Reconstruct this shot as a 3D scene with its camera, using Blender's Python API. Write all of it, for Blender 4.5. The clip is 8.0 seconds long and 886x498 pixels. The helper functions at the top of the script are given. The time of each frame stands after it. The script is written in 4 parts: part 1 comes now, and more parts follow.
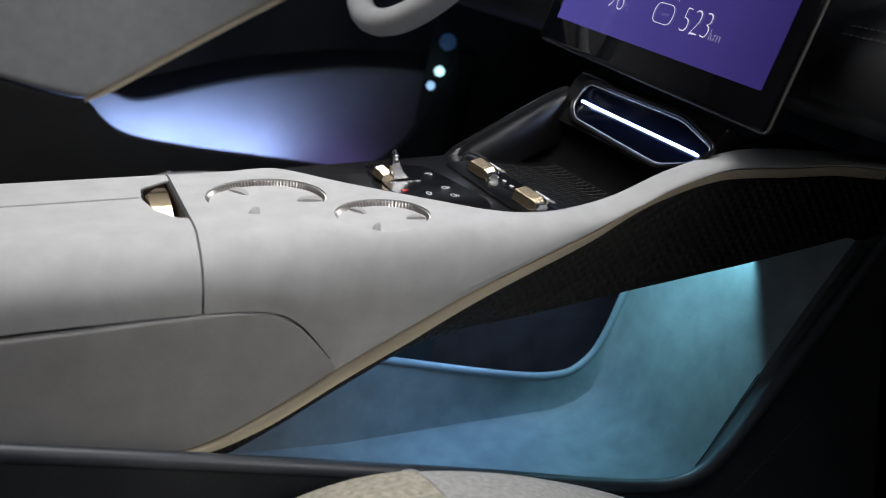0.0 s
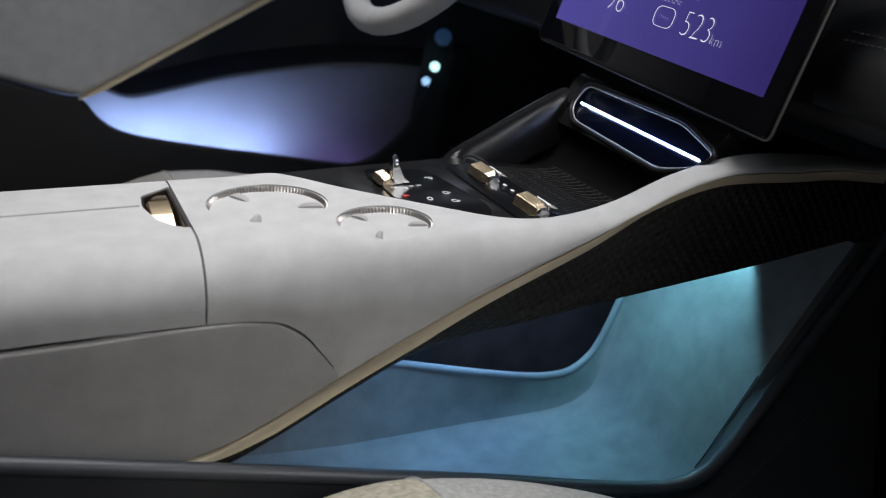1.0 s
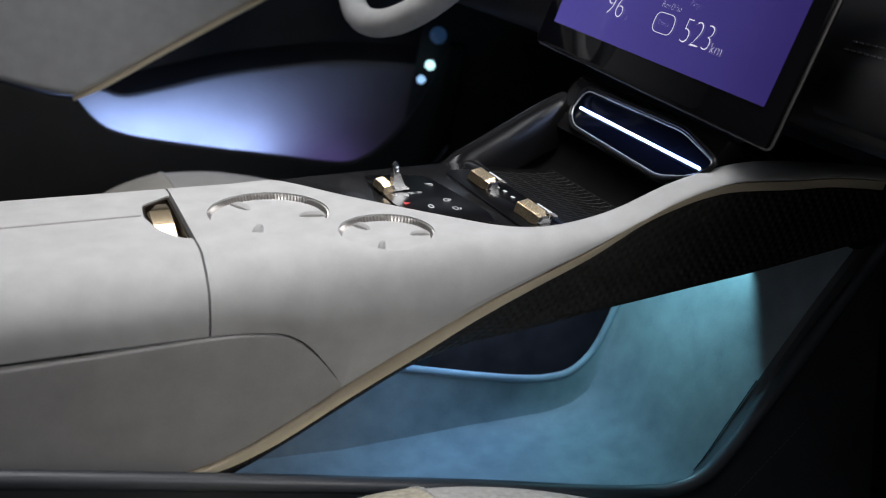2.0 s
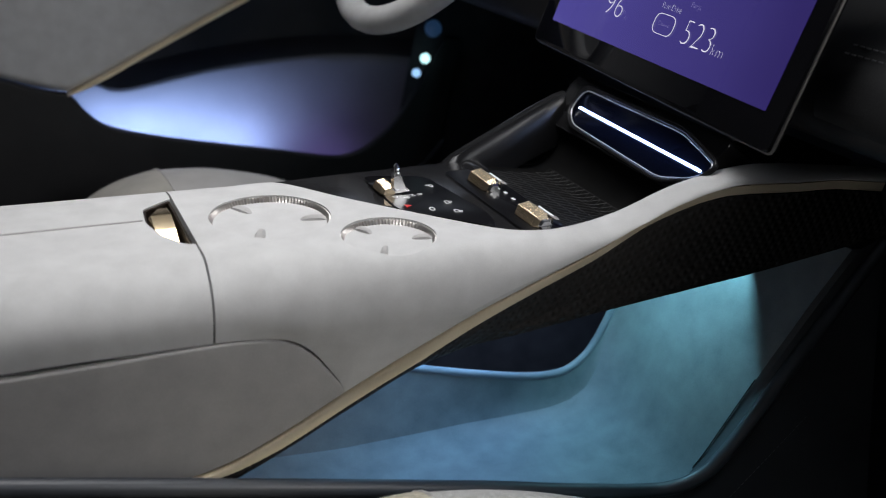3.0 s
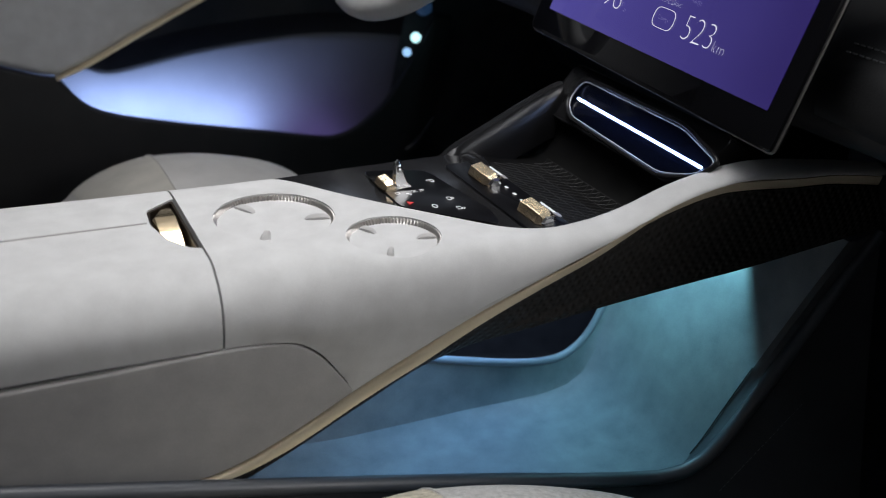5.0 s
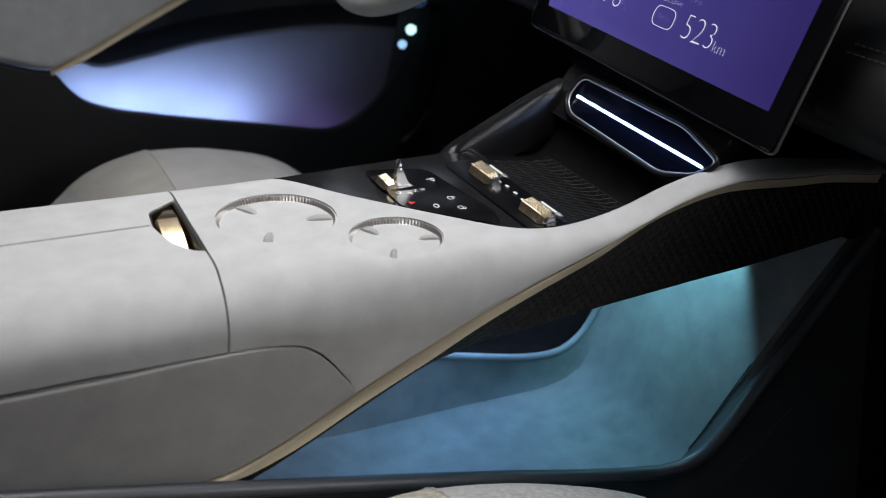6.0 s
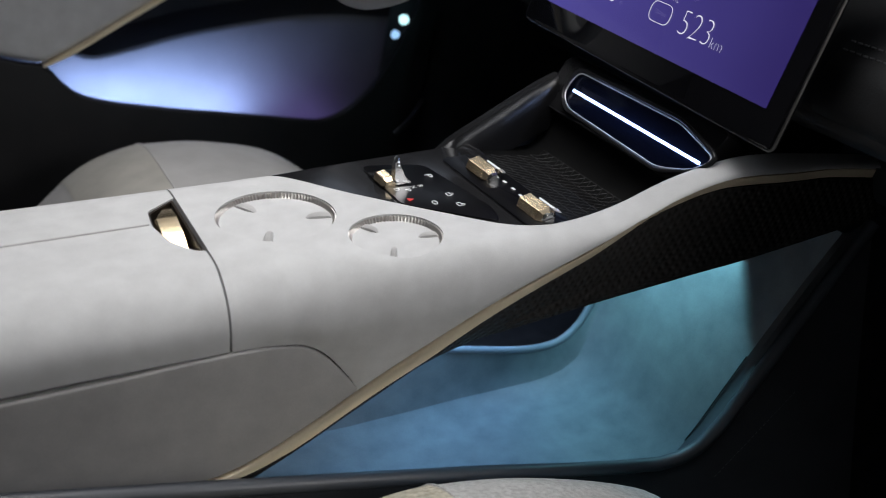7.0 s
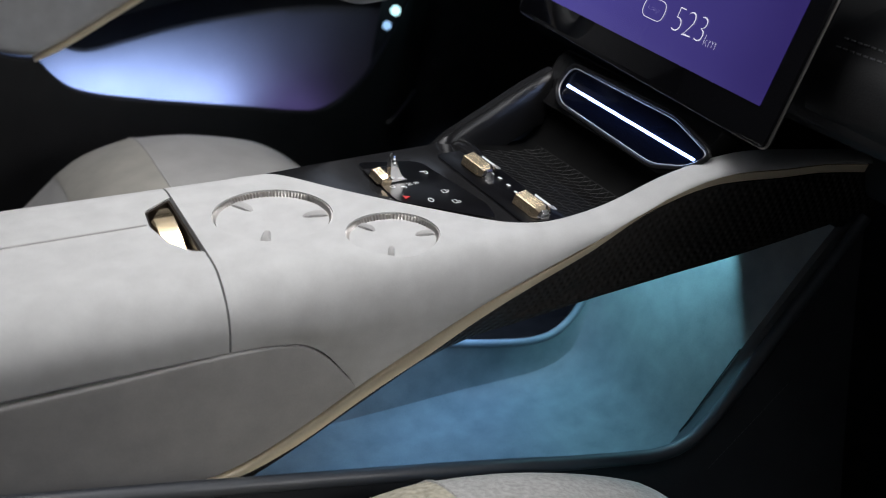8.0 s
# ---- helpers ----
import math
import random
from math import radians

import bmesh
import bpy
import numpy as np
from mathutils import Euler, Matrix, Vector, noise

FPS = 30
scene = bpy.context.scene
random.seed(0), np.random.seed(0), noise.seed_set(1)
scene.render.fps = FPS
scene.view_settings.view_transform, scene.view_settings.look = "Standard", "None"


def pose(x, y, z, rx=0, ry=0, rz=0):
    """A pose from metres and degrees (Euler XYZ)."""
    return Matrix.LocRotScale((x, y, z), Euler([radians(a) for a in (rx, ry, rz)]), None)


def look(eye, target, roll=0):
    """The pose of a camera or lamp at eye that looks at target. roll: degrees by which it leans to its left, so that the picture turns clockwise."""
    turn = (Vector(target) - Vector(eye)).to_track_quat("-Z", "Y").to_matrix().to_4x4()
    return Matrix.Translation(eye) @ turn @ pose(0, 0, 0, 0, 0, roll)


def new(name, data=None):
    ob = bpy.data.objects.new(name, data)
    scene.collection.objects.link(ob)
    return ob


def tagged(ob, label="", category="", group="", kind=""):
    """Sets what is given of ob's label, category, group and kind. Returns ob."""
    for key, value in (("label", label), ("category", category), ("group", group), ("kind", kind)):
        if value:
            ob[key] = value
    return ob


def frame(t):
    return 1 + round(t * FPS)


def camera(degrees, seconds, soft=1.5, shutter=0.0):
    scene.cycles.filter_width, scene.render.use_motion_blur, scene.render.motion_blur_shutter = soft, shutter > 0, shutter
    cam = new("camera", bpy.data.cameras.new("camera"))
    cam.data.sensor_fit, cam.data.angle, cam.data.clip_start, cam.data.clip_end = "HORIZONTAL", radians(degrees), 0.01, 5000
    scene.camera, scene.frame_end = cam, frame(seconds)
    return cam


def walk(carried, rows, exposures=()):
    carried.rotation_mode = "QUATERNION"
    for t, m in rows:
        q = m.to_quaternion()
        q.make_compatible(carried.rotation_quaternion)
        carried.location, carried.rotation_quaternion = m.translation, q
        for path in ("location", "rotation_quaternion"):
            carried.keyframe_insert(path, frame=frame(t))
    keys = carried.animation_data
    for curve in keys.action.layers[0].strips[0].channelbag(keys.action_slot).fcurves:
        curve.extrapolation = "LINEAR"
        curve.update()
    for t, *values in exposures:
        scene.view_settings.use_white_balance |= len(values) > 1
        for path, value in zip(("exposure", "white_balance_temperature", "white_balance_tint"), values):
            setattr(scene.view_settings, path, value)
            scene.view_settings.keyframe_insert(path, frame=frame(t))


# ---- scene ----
# x: towards the front of the car, y: towards the driver's side, z: up from the cabin floor
cam = camera(46.56, 8.0, soft=1.1)
cam.data.dof.use_dof, cam.data.dof.focus_distance, cam.data.dof.aperture_fstop = True, 0.82, 5.6
PATH = [
    (0.0, -0.0481, -0.7100, 0.6742, 73.943, -12.039, -22.522),
    (0.5, -0.0524, -0.7053, 0.6807, 73.531, -11.997, -22.824),
    (1.0, -0.0569, -0.7011, 0.6872, 73.222, -11.940, -23.138),
    (1.5, -0.0616, -0.6973, 0.6936, 72.970, -11.940, -23.446),
    (3.0, -0.0761, -0.6856, 0.7121, 71.876, -11.927, -24.414),
    (3.5, -0.0809, -0.6816, 0.7184, 71.365, -11.937, -24.738),
    (4.0, -0.0854, -0.6785, 0.7245, 70.849, -11.914, -25.045),
    (4.5, -0.0902, -0.6750, 0.7307, 70.331, -11.848, -25.357),
    (6.0, -0.1045, -0.6643, 0.7469, 69.088, -11.799, -26.293),
    (6.5, -0.1090, -0.6612, 0.7517, 68.679, -11.786, -26.649),
    (7.0, -0.1129, -0.6587, 0.7562, 68.265, -11.730, -27.019),
    (7.5, -0.1163, -0.6565, 0.7611, 67.855, -11.729, -27.365),
    (8.0, -0.1196, -0.6549, 0.7664, 67.473, -11.622, -27.726),
]
walk(cam, [(t, pose(x, y, z, rx, ry, rz)) for t, x, y, z, rx, ry, rz in PATH])

# ---------------------------------------------------------------- world and lamps
world = bpy.data.worlds.new("world")
world.use_nodes = True
scene.world = world
world.node_tree.nodes["Background"].inputs["Color"].default_value = (0.55, 0.62, 0.75, 1)
world.node_tree.nodes["Background"].inputs["Strength"].default_value = 1.4


def lamp(name, kind, m, energy, colour, **settings):
    data = bpy.data.lights.new(name, kind)
    data.energy, data.color = energy, colour
    if kind == "AREA":
        data.shape = "RECTANGLE"
        data.size, data.size_y = settings["size"]
        data.spread = radians(settings.get("spread", 180))
    else:
        data.shadow_soft_size = settings.get("radius", 0.01)
    if kind == "SPOT":
        data.spot_size, data.spot_blend = radians(settings["cone"]), settings.get("blend", 0.3)
    ob = new(name, data)
    ob.matrix_world = m
    return ob


# added area lamps, their sources unseen: one overhead, one on the passenger's side
lamp("added_overhead_light", "AREA", look((0.07, 0.06, 1.27), (0.14, 0.03, 0.45)), 2.18, (1.0, 0.985, 0.98), size=(0.50, 0.50), spread=92)
# added to brighten the side of the console
lamp("added_side_light", "AREA", look((0.62, -0.92, 1.0), (0.18, 0.0, 0.40)), 0.44, (1.0, 0.98, 0.975), size=(0.26, 0.30), spread=70)
# ambient lamps of the cabin
TRAY_LAMP = Vector((0.46, 0.02, 0.455))
lamp("tray_lamp_front", "SPOT", look(TRAY_LAMP, (0.56, -0.02, 0.40)), 0.66, (0.25, 0.62, 0.79), cone=160, blend=0.5, radius=0.0008)
lamp("tray_lamp_side", "POINT", pose(0.548, -0.0295, 0.500), 0.20, (0.24, 0.66, 0.80), radius=0.0014)
lamp("tray_lamp_rear", "AREA", look((0.345, 0.066, 0.408), (0.365, 0.03, 0.2)), 0.29, (0.235, 0.50, 0.86), size=(0.27, 0.04), spread=130)
lamp("door_pocket_lamp", "AREA", look((0.232, 0.682, 0.318), (0.232, 0.735, 0.374)), 1.05, (0.38, 0.53, 1.0), size=(0.26, 0.012), spread=128)
lamp("door_pocket_lamp_front", "AREA", look((0.40, 0.677, 0.318), (0.40, 0.735, 0.38)), 0.06, (0.40, 0.30, 1.0), size=(0.16, 0.012), spread=140)
lamp("footwell_lamp", "SPOT", look((0.62, 0.36, 0.50), (0.80, 0.65, 0.03)), 9.0, (0.40, 0.55, 0.85), cone=62, blend=1.0, radius=0.02)

# ---------------------------------------------------------------- materials


def nodes_of(mat):
    return mat.node_tree.nodes, mat.node_tree.links


def surface(name, dark, light, rough, grain=900.0, blotch=14.0, bump=0.15, metal=0.0, sheen=0.0, coat=0.0, spread=(0.35, 0.65), depth=0.0006, gleam=0.4):
    """A node material: two colours mixed by blotches and grain, with fine relief."""
    mat = bpy.data.materials.new(name)
    mat.use_nodes = True
    n, l = nodes_of(mat)
    bsdf = n["Principled BSDF"]
    co = n.new("ShaderNodeTexCoord")
    big, fine = n.new("ShaderNodeTexNoise"), n.new("ShaderNodeTexNoise")
    big.inputs["Scale"].default_value, big.inputs["Detail"].default_value = blotch, 6
    fine.inputs["Scale"].default_value, fine.inputs["Detail"].default_value = grain, 3
    l.new(co.outputs["Object"], big.inputs["Vector"])
    l.new(co.outputs["Object"], fine.inputs["Vector"])
    mix = n.new("ShaderNodeMath")
    mix.operation = "MULTIPLY_ADD"
    mix.inputs[1].default_value = 0.3
    l.new(fine.outputs["Fac"], mix.inputs[0])
    scaled = n.new("ShaderNodeMath")
    scaled.operation = "MULTIPLY"
    scaled.inputs[1].default_value = 0.7
    l.new(big.outputs["Fac"], scaled.inputs[0])
    l.new(scaled.outputs[0], mix.inputs[2])
    ramp = n.new("ShaderNodeValToRGB")
    ramp.color_ramp.elements[0].position, ramp.color_ramp.elements[1].position = spread
    ramp.color_ramp.elements[0].color, ramp.color_ramp.elements[1].color = (*dark, 1), (*light, 1)
    l.new(mix.outputs[0], ramp.inputs["Fac"])
    l.new(ramp.outputs["Color"], bsdf.inputs["Base Color"])
    bsdf.inputs["Roughness"].default_value = rough
    bsdf.inputs["Metallic"].default_value = metal
    bsdf.inputs["Specular IOR Level"].default_value = gleam
    bsdf.inputs["Sheen Weight"].default_value = sheen
    bsdf.inputs["Coat Weight"].default_value = coat
    bsdf.inputs["Coat Roughness"].default_value = 0.05
    if bump:
        bp = n.new("ShaderNodeBump")
        bp.inputs["Strength"].default_value, bp.inputs["Distance"].default_value = bump, depth
        l.new(fine.outputs["Fac"], bp.inputs["Height"])
        l.new(bp.outputs["Normal"], bsdf.inputs["Normal"])
    return mat


def glow(name, colour, strength):
    mat = bpy.data.materials.new(name)
    mat.use_nodes = True
    n, l = nodes_of(mat)
    bsdf = n["Principled BSDF"]
    bsdf.inputs["Base Color"].default_value = (0.02, 0.02, 0.02, 1)
    bsdf.inputs["Emission Color"].default_value = (*colour, 1)
    bsdf.inputs["Emission Strength"].default_value = strength
    return mat


def woven(name, dark, light, pitch, rough):
    """Dark woven covering: a diagonal weave with relief."""
    mat = surface(name, dark, light, rough, bump=0.0, gleam=0.3)
    n, l = nodes_of(mat)
    bsdf = n["Principled BSDF"]
    co = n.new("ShaderNodeTexCoord")
    turn = n.new("ShaderNodeMapping")
    turn.inputs["Rotation"].default_value = (0, radians(45), 0)
    l.new(co.outputs["Object"], turn.inputs["Vector"])
    waves = []
    for axis in ("X", "Z"):
        w = n.new("ShaderNodeTexWave")
        w.bands_direction = axis
        w.inputs["Scale"].default_value = 0.314 / pitch
        w.inputs["Distortion"].default_value = 0.3
        l.new(turn.outputs["Vector"], w.inputs["Vector"])
        waves.append(w)
    mul = n.new("ShaderNodeMath")
    mul.operation = "MULTIPLY"
    l.new(waves[0].outputs["Fac"], mul.inputs[0])
    l.new(waves[1].outputs["Fac"], mul.inputs[1])
    bp = n.new("ShaderNodeBump")
    bp.inputs["Strength"].default_value, bp.inputs["Distance"].default_value = 0.85, 0.0011
    l.new(mul.outputs[0], bp.inputs["Height"])
    l.new(bp.outputs["Normal"], bsdf.inputs["Normal"])
    return mat


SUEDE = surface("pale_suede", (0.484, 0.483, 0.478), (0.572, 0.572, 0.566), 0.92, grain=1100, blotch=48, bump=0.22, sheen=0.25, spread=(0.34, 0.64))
SUEDE_SIDE = surface("suede_darker", (0.368, 0.360, 0.354), (0.438, 0.430, 0.420), 0.92, grain=1100, blotch=48, bump=0.22, sheen=0.25, spread=(0.34, 0.64))
SEAT = surface("seat_suede", (0.33, 0.325, 0.315), (0.53, 0.525, 0.51), 0.95, grain=1100, blotch=230, bump=0.8, sheen=0.2, spread=(0.36, 0.64), depth=0.0007)
SEAT_SMOOTH = surface("seat_leather", (0.40, 0.39, 0.375), (0.47, 0.46, 0.445), 0.9, grain=700, blotch=30, bump=0.3, sheen=0.2)
SEAT_BEIGE = surface("beige_suede", (0.36, 0.345, 0.305), (0.46, 0.44, 0.39), 0.95, grain=900, blotch=26, bump=0.3, sheen=0.2)
SEAT_INSERT = surface("perforated_insert", (0.30, 0.28, 0.22), (0.56, 0.52, 0.42), 0.9, grain=300, blotch=200, bump=0.8)
TRAY_SUEDE = surface("tray_suede", (0.205, 0.220, 0.230), (0.285, 0.304, 0.314), 0.95, grain=900, blotch=42, bump=0.25, sheen=0.2)
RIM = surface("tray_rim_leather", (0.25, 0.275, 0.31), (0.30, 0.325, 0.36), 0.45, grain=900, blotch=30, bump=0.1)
DOOR_PANEL = surface("door_card", (0.085, 0.085, 0.09), (0.115, 0.115, 0.12), 0.8, grain=700, blotch=8, bump=0.1)
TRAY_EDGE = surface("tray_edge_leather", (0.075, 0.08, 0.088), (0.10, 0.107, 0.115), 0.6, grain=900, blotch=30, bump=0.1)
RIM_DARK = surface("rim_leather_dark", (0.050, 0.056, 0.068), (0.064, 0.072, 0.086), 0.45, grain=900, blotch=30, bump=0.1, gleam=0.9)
LEATHER = surface("black_leather", (0.010, 0.010, 0.0105), (0.016, 0.016, 0.017), 0.55, grain=700, blotch=25, bump=0.35, gleam=0.35)
PLASTIC = surface("black_plastic", (0.014, 0.014, 0.015), (0.020, 0.020, 0.021), 0.5, grain=1200, blotch=25, bump=0.2, gleam=0.35)
CARPET = surface("black_carpet", (0.016, 0.016, 0.017), (0.034, 0.034, 0.036), 1.0, grain=500, blotch=40, bump=0.8, gleam=0.2)
GLOSS = surface("piano_black", (0.012, 0.012, 0.013), (0.018, 0.018, 0.019), 0.17, grain=900, blotch=15, bump=0.0, gleam=0.22)
NAVY_GLASS = surface("navy_glass", (0.002, 0.003, 0.008), (0.003, 0.004, 0.010), 0.14, bump=0.0, gleam=0.2)
TOUCH_GLASS = surface("touch_glass", (0.003, 0.003, 0.004), (0.006, 0.006, 0.007), 0.30, bump=0.0, gleam=0.14)
GLASS_BLACK = surface("black_glass", (0.003, 0.003, 0.004), (0.006, 0.006, 0.007), 0.05, bump=0.0)
WEAVE = woven("woven_black", (0.016, 0.0148, 0.014), (0.028, 0.026, 0.0245), 0.0062, 0.55)
RUBBER = surface("tray_rubber", (0.004, 0.004, 0.004), (0.007, 0.007, 0.007), 0.55, grain=900, blotch=30, bump=0.2, gleam=0.06)
# ridge colour lightened in place of the light such low relief would catch
RUBBER_TOP = surface("tray_rubber_ridge", (0.008, 0.008, 0.008), (0.022, 0.022, 0.022), 0.5, grain=700, blotch=60, bump=0.2, gleam=0.12)
GOLD = surface("champagne_metal", (0.62, 0.50, 0.33), (0.74, 0.61, 0.43), 0.27, grain=600, blotch=30, bump=0.05, metal=0.98)
GOLD_SATIN = surface("satin_champagne", (0.76, 0.65, 0.47), (0.86, 0.75, 0.56), 0.28, grain=600, blotch=30, bump=0.06, metal=0.36)
CHROME = surface("chrome", (0.72, 0.72, 0.72), (0.82, 0.82, 0.82), 0.16, bump=0.0, metal=1.0)
NICKEL = surface("ribbed_nickel", (0.58, 0.55, 0.52), (0.68, 0.65, 0.62), 0.36, grain=500, bump=0.1, metal=0.95)
SATIN_CHROME = surface("satin_chrome", (0.80, 0.80, 0.81), (0.88, 0.88, 0.89), 0.25, bump=0.0, metal=0.6)
SATIN_BLACK = surface("satin_black", (0.012, 0.012, 0.013), (0.018, 0.018, 0.019), 0.20, grain=900, blotch=15, bump=0.05)
SKIRT = surface("skirt_leather", (0.030, 0.032, 0.037), (0.040, 0.043, 0.049), 0.55, grain=700, blotch=25, bump=0.3, gleam=0.3)
KICK_CARPET = surface("kick_carpet", (0.03, 0.03, 0.033), (0.05, 0.05, 0.054), 0.95, grain=500, blotch=30, bump=0.5, gleam=0.1)
THREAD = surface("grey_thread", (0.11, 0.11, 0.115), (0.16, 0.16, 0.165), 0.8)
BRONZE = surface("dark_bronze", (0.045, 0.036, 0.030), (0.07, 0.056, 0.046), 0.35, bump=0.0, metal=0.6)
DARK_METAL = surface("dark_metal", (0.16, 0.15, 0.14), (0.22, 0.21, 0.20), 0.35, bump=0.0, metal=0.6)
# pale so that the unseen ceiling bounces light into the cabin
HEADLINER = surface("headliner", (0.42, 0.42, 0.41), (0.48, 0.48, 0.47), 0.95)
STRIP_GLOW = glow("light_strip", (0.40, 0.56, 1.0), 10.0)
ICON_GLOW = glow("icon_white", (0.95, 0.97, 1.0), 0.82)
ICON_RED = glow("icon_red", (1.0, 0.06, 0.06), 0.65)
TEXT_GLOW = glow("display_text", (0.84, 0.82, 1.0), 0.85)
TEXT_DIM = glow("display_text_dim", (0.45, 0.40, 0.85), 0.55)
LED_WHITE = glow("led_cyan", (0.55, 0.95, 1.0), 1.6)
LED_BLUE = glow("led_blue", (0.35, 0.62, 1.0), 1.1)

DISPLAY = glow("display_violet", (0.10, 0.08, 0.34), 1.0)
_n, _l = nodes_of(DISPLAY)
_co, _ramp, _sep, _big = _n.new("ShaderNodeTexCoord"), _n.new("ShaderNodeValToRGB"), _n.new("ShaderNodeSeparateXYZ"), _n.new("ShaderNodeTexNoise")
_big.inputs["Scale"].default_value, _big.inputs["Detail"].default_value = 9.0, 1
_l.new(_co.outputs["Generated"], _sep.inputs[0])
_l.new(_co.outputs["Object"], _big.inputs["Vector"])
_add = _n.new("ShaderNodeMath")
_add.operation = "MULTIPLY_ADD"
_add.inputs[1].default_value, _add.inputs[2].default_value = 0.35, -0.17
_l.new(_big.outputs["Fac"], _add.inputs[0])
_sum = _n.new("ShaderNodeMath")
_l.new(_sep.outputs["Y"], _sum.inputs[0])
_l.new(_add.outputs[0], _sum.inputs[1])
_l.new(_sum.outputs[0], _ramp.inputs["Fac"])
_ramp.color_ramp.elements[0].color = (0.022, 0.013, 0.115, 1)
_ramp.color_ramp.elements[1].color = (0.066, 0.054, 0.285, 1)
_l.new(_ramp.outputs["Color"], _n["Principled BSDF"].inputs["Emission Color"])
_n["Principled BSDF"].inputs["Roughness"].default_value = 0.1

# ---------------------------------------------------------------- building helpers


def curve_through(pairs):
    """A smooth function through (x, value) pairs (Hermite, held level past the ends)."""
    xs, ys = [p[0] for p in pairs], [p[1] for p in pairs]
    slopes = []
    for i in range(len(xs)):
        a, b = max(i - 1, 0), min(i + 1, len(xs) - 1)
        slopes.append((ys[b] - ys[a]) / (xs[b] - xs[a]))

    def value(x):
        if x <= xs[0]:
            return ys[0] + slopes[0] * (x - xs[0])
        if x >= xs[-1]:
            return ys[-1] + slopes[-1] * (x - xs[-1])
        i = max(k for k in range(len(xs) - 1) if xs[k] <= x)
        h = xs[i + 1] - xs[i]
        u = (x - xs[i]) / h
        return ((2 * u**3 - 3 * u**2 + 1) * ys[i] + (u**3 - 2 * u**2 + u) * h * slopes[i]
                + (3 * u**2 - 2 * u**3) * ys[i + 1] + (u**3 - u**2) * h * slopes[i + 1])
    return value


def thing(name, base, label, category, group="", kind=""):
    ob = new(name)
    ob.empty_display_size = 0.05
    ob.location = base
    return tagged(ob, label, category, group, kind)


def world_of(ob):
    m = Matrix.Translation(ob.location)
    return m if ob.parent is None else world_of(ob.parent) @ ob.matrix_parent_inverse @ m


def part(name, bm, material, parent=None, label="", smooth=True):
    """Links a bmesh, built in place, as one mesh object under a thing or a part."""
    me = bpy.data.meshes.new(name)
    bmesh.ops.recalc_face_normals(bm, faces=bm.faces)
    bm.to_mesh(me)
    bm.free()
    me.materials.append(material)
    if smooth:
        for p in me.polygons:
            p.use_smooth = True
        me.set_sharp_from_angle(angle=radians(38))
    ob = new(name, me)
    if parent is not None:
        ob.parent = parent
        ob.matrix_parent_inverse = world_of(parent).inverted()
    if label:
        tagged(ob, label)
    return ob


def grid_faces(bm, rings, closed=True, caps=True):
    """Joins rings of points into a skin."""
    made = [[bm.verts.new(p) for p in ring] for ring in rings]
    for a, b in zip(made, made[1:]):
        n = len(a)
        for i in range(n if closed else n - 1):
            bm.faces.new((a[i], a[(i + 1) % n], b[(i + 1) % n], b[i]))
    if caps and closed:
        bm.faces.new(made[0][::-1])
        bm.faces.new(made[-1])
    return bm


def tube(points, radius, sides=10, bm=None, flat=1.0):
    """A rod along points; flat squeezes it in height."""
    bm = bm or bmesh.new()
    pts = [Vector(p) for p in points]
    rings = []
    for i, p in enumerate(pts):
        d = (pts[min(i + 1, len(pts) - 1)] - pts[max(i - 1, 0)]).normalized()
        side = d.cross(Vector((0, 0, 1)))
        side = side.normalized() if side.length > 1e-4 else Vector((0, 1, 0))
        up = side.cross(d).normalized()
        rings.append([p + side * (radius * math.cos(a)) + up * (radius * flat * math.sin(a))
                      for a in (2 * math.pi * k / sides for k in range(sides))])
    return grid_faces(bm, rings)


def closed_tube(points, radius, sides=8):
    bm = bmesh.new()
    pts = [Vector(p) for p in points]
    n = len(pts)
    normal = sum(((pts[i] - pts[0]).cross(pts[(i + 1) % n] - pts[0]) for i in range(n)), Vector()).normalized()
    made = []
    for i, p in enumerate(pts):
        d = (pts[(i + 1) % n] - pts[i - 1]).normalized()
        side = d.cross(normal).normalized()
        made.append([bm.verts.new(p + side * (radius * math.cos(a)) + normal * (radius * math.sin(a)))
                     for a in (2 * math.pi * k / sides for k in range(sides))])
    for i in range(n):
        a, b = made[i], made[(i + 1) % n]
        for k in range(sides):
            bm.faces.new((a[k], a[(k + 1) % sides], b[(k + 1) % sides], b[k]))
    return bm


def slab(outline, to_world, depth, bevel=0.0, steps=2):
    """A plate: a flat outline (u, v), thick along -w, put in place by to_world(u, v, w)."""
    bm = bmesh.new()
    top = [bm.verts.new(to_world(u, v, 0)) for u, v in outline]
    low = [bm.verts.new(to_world(u, v, -depth)) for u, v in outline]
    n = len(outline)
    face = bm.faces.new(top)
    bm.faces.new(low[::-1])
    for i in range(n):
        bm.faces.new((top[i], low[i], low[(i + 1) % n], top[(i + 1) % n]))
    if bevel:
        bmesh.ops.bevel(bm, geom=list(face.edges), offset=bevel, segments=steps, affect="EDGES", profile=0.5)
    return bm


def rounded(corners, radius, steps=5):
    """An outline with its corners rounded off."""
    out = []
    n = len(corners)
    for i in range(n):
        p, a, b = Vector(corners[i]), Vector(corners[i - 1]), Vector(corners[(i + 1) % n])
        r = min(radius, (a - p).length * 0.45, (b - p).length * 0.45)
        s, e = p + (a - p).normalized() * r, p + (b - p).normalized() * r
        for k in range(steps + 1):
            u = k / steps
            q = s * (1 - u)**2 + p * (2 * u * (1 - u)) + e * u**2
            out.append((q.x, q.y))
    return out


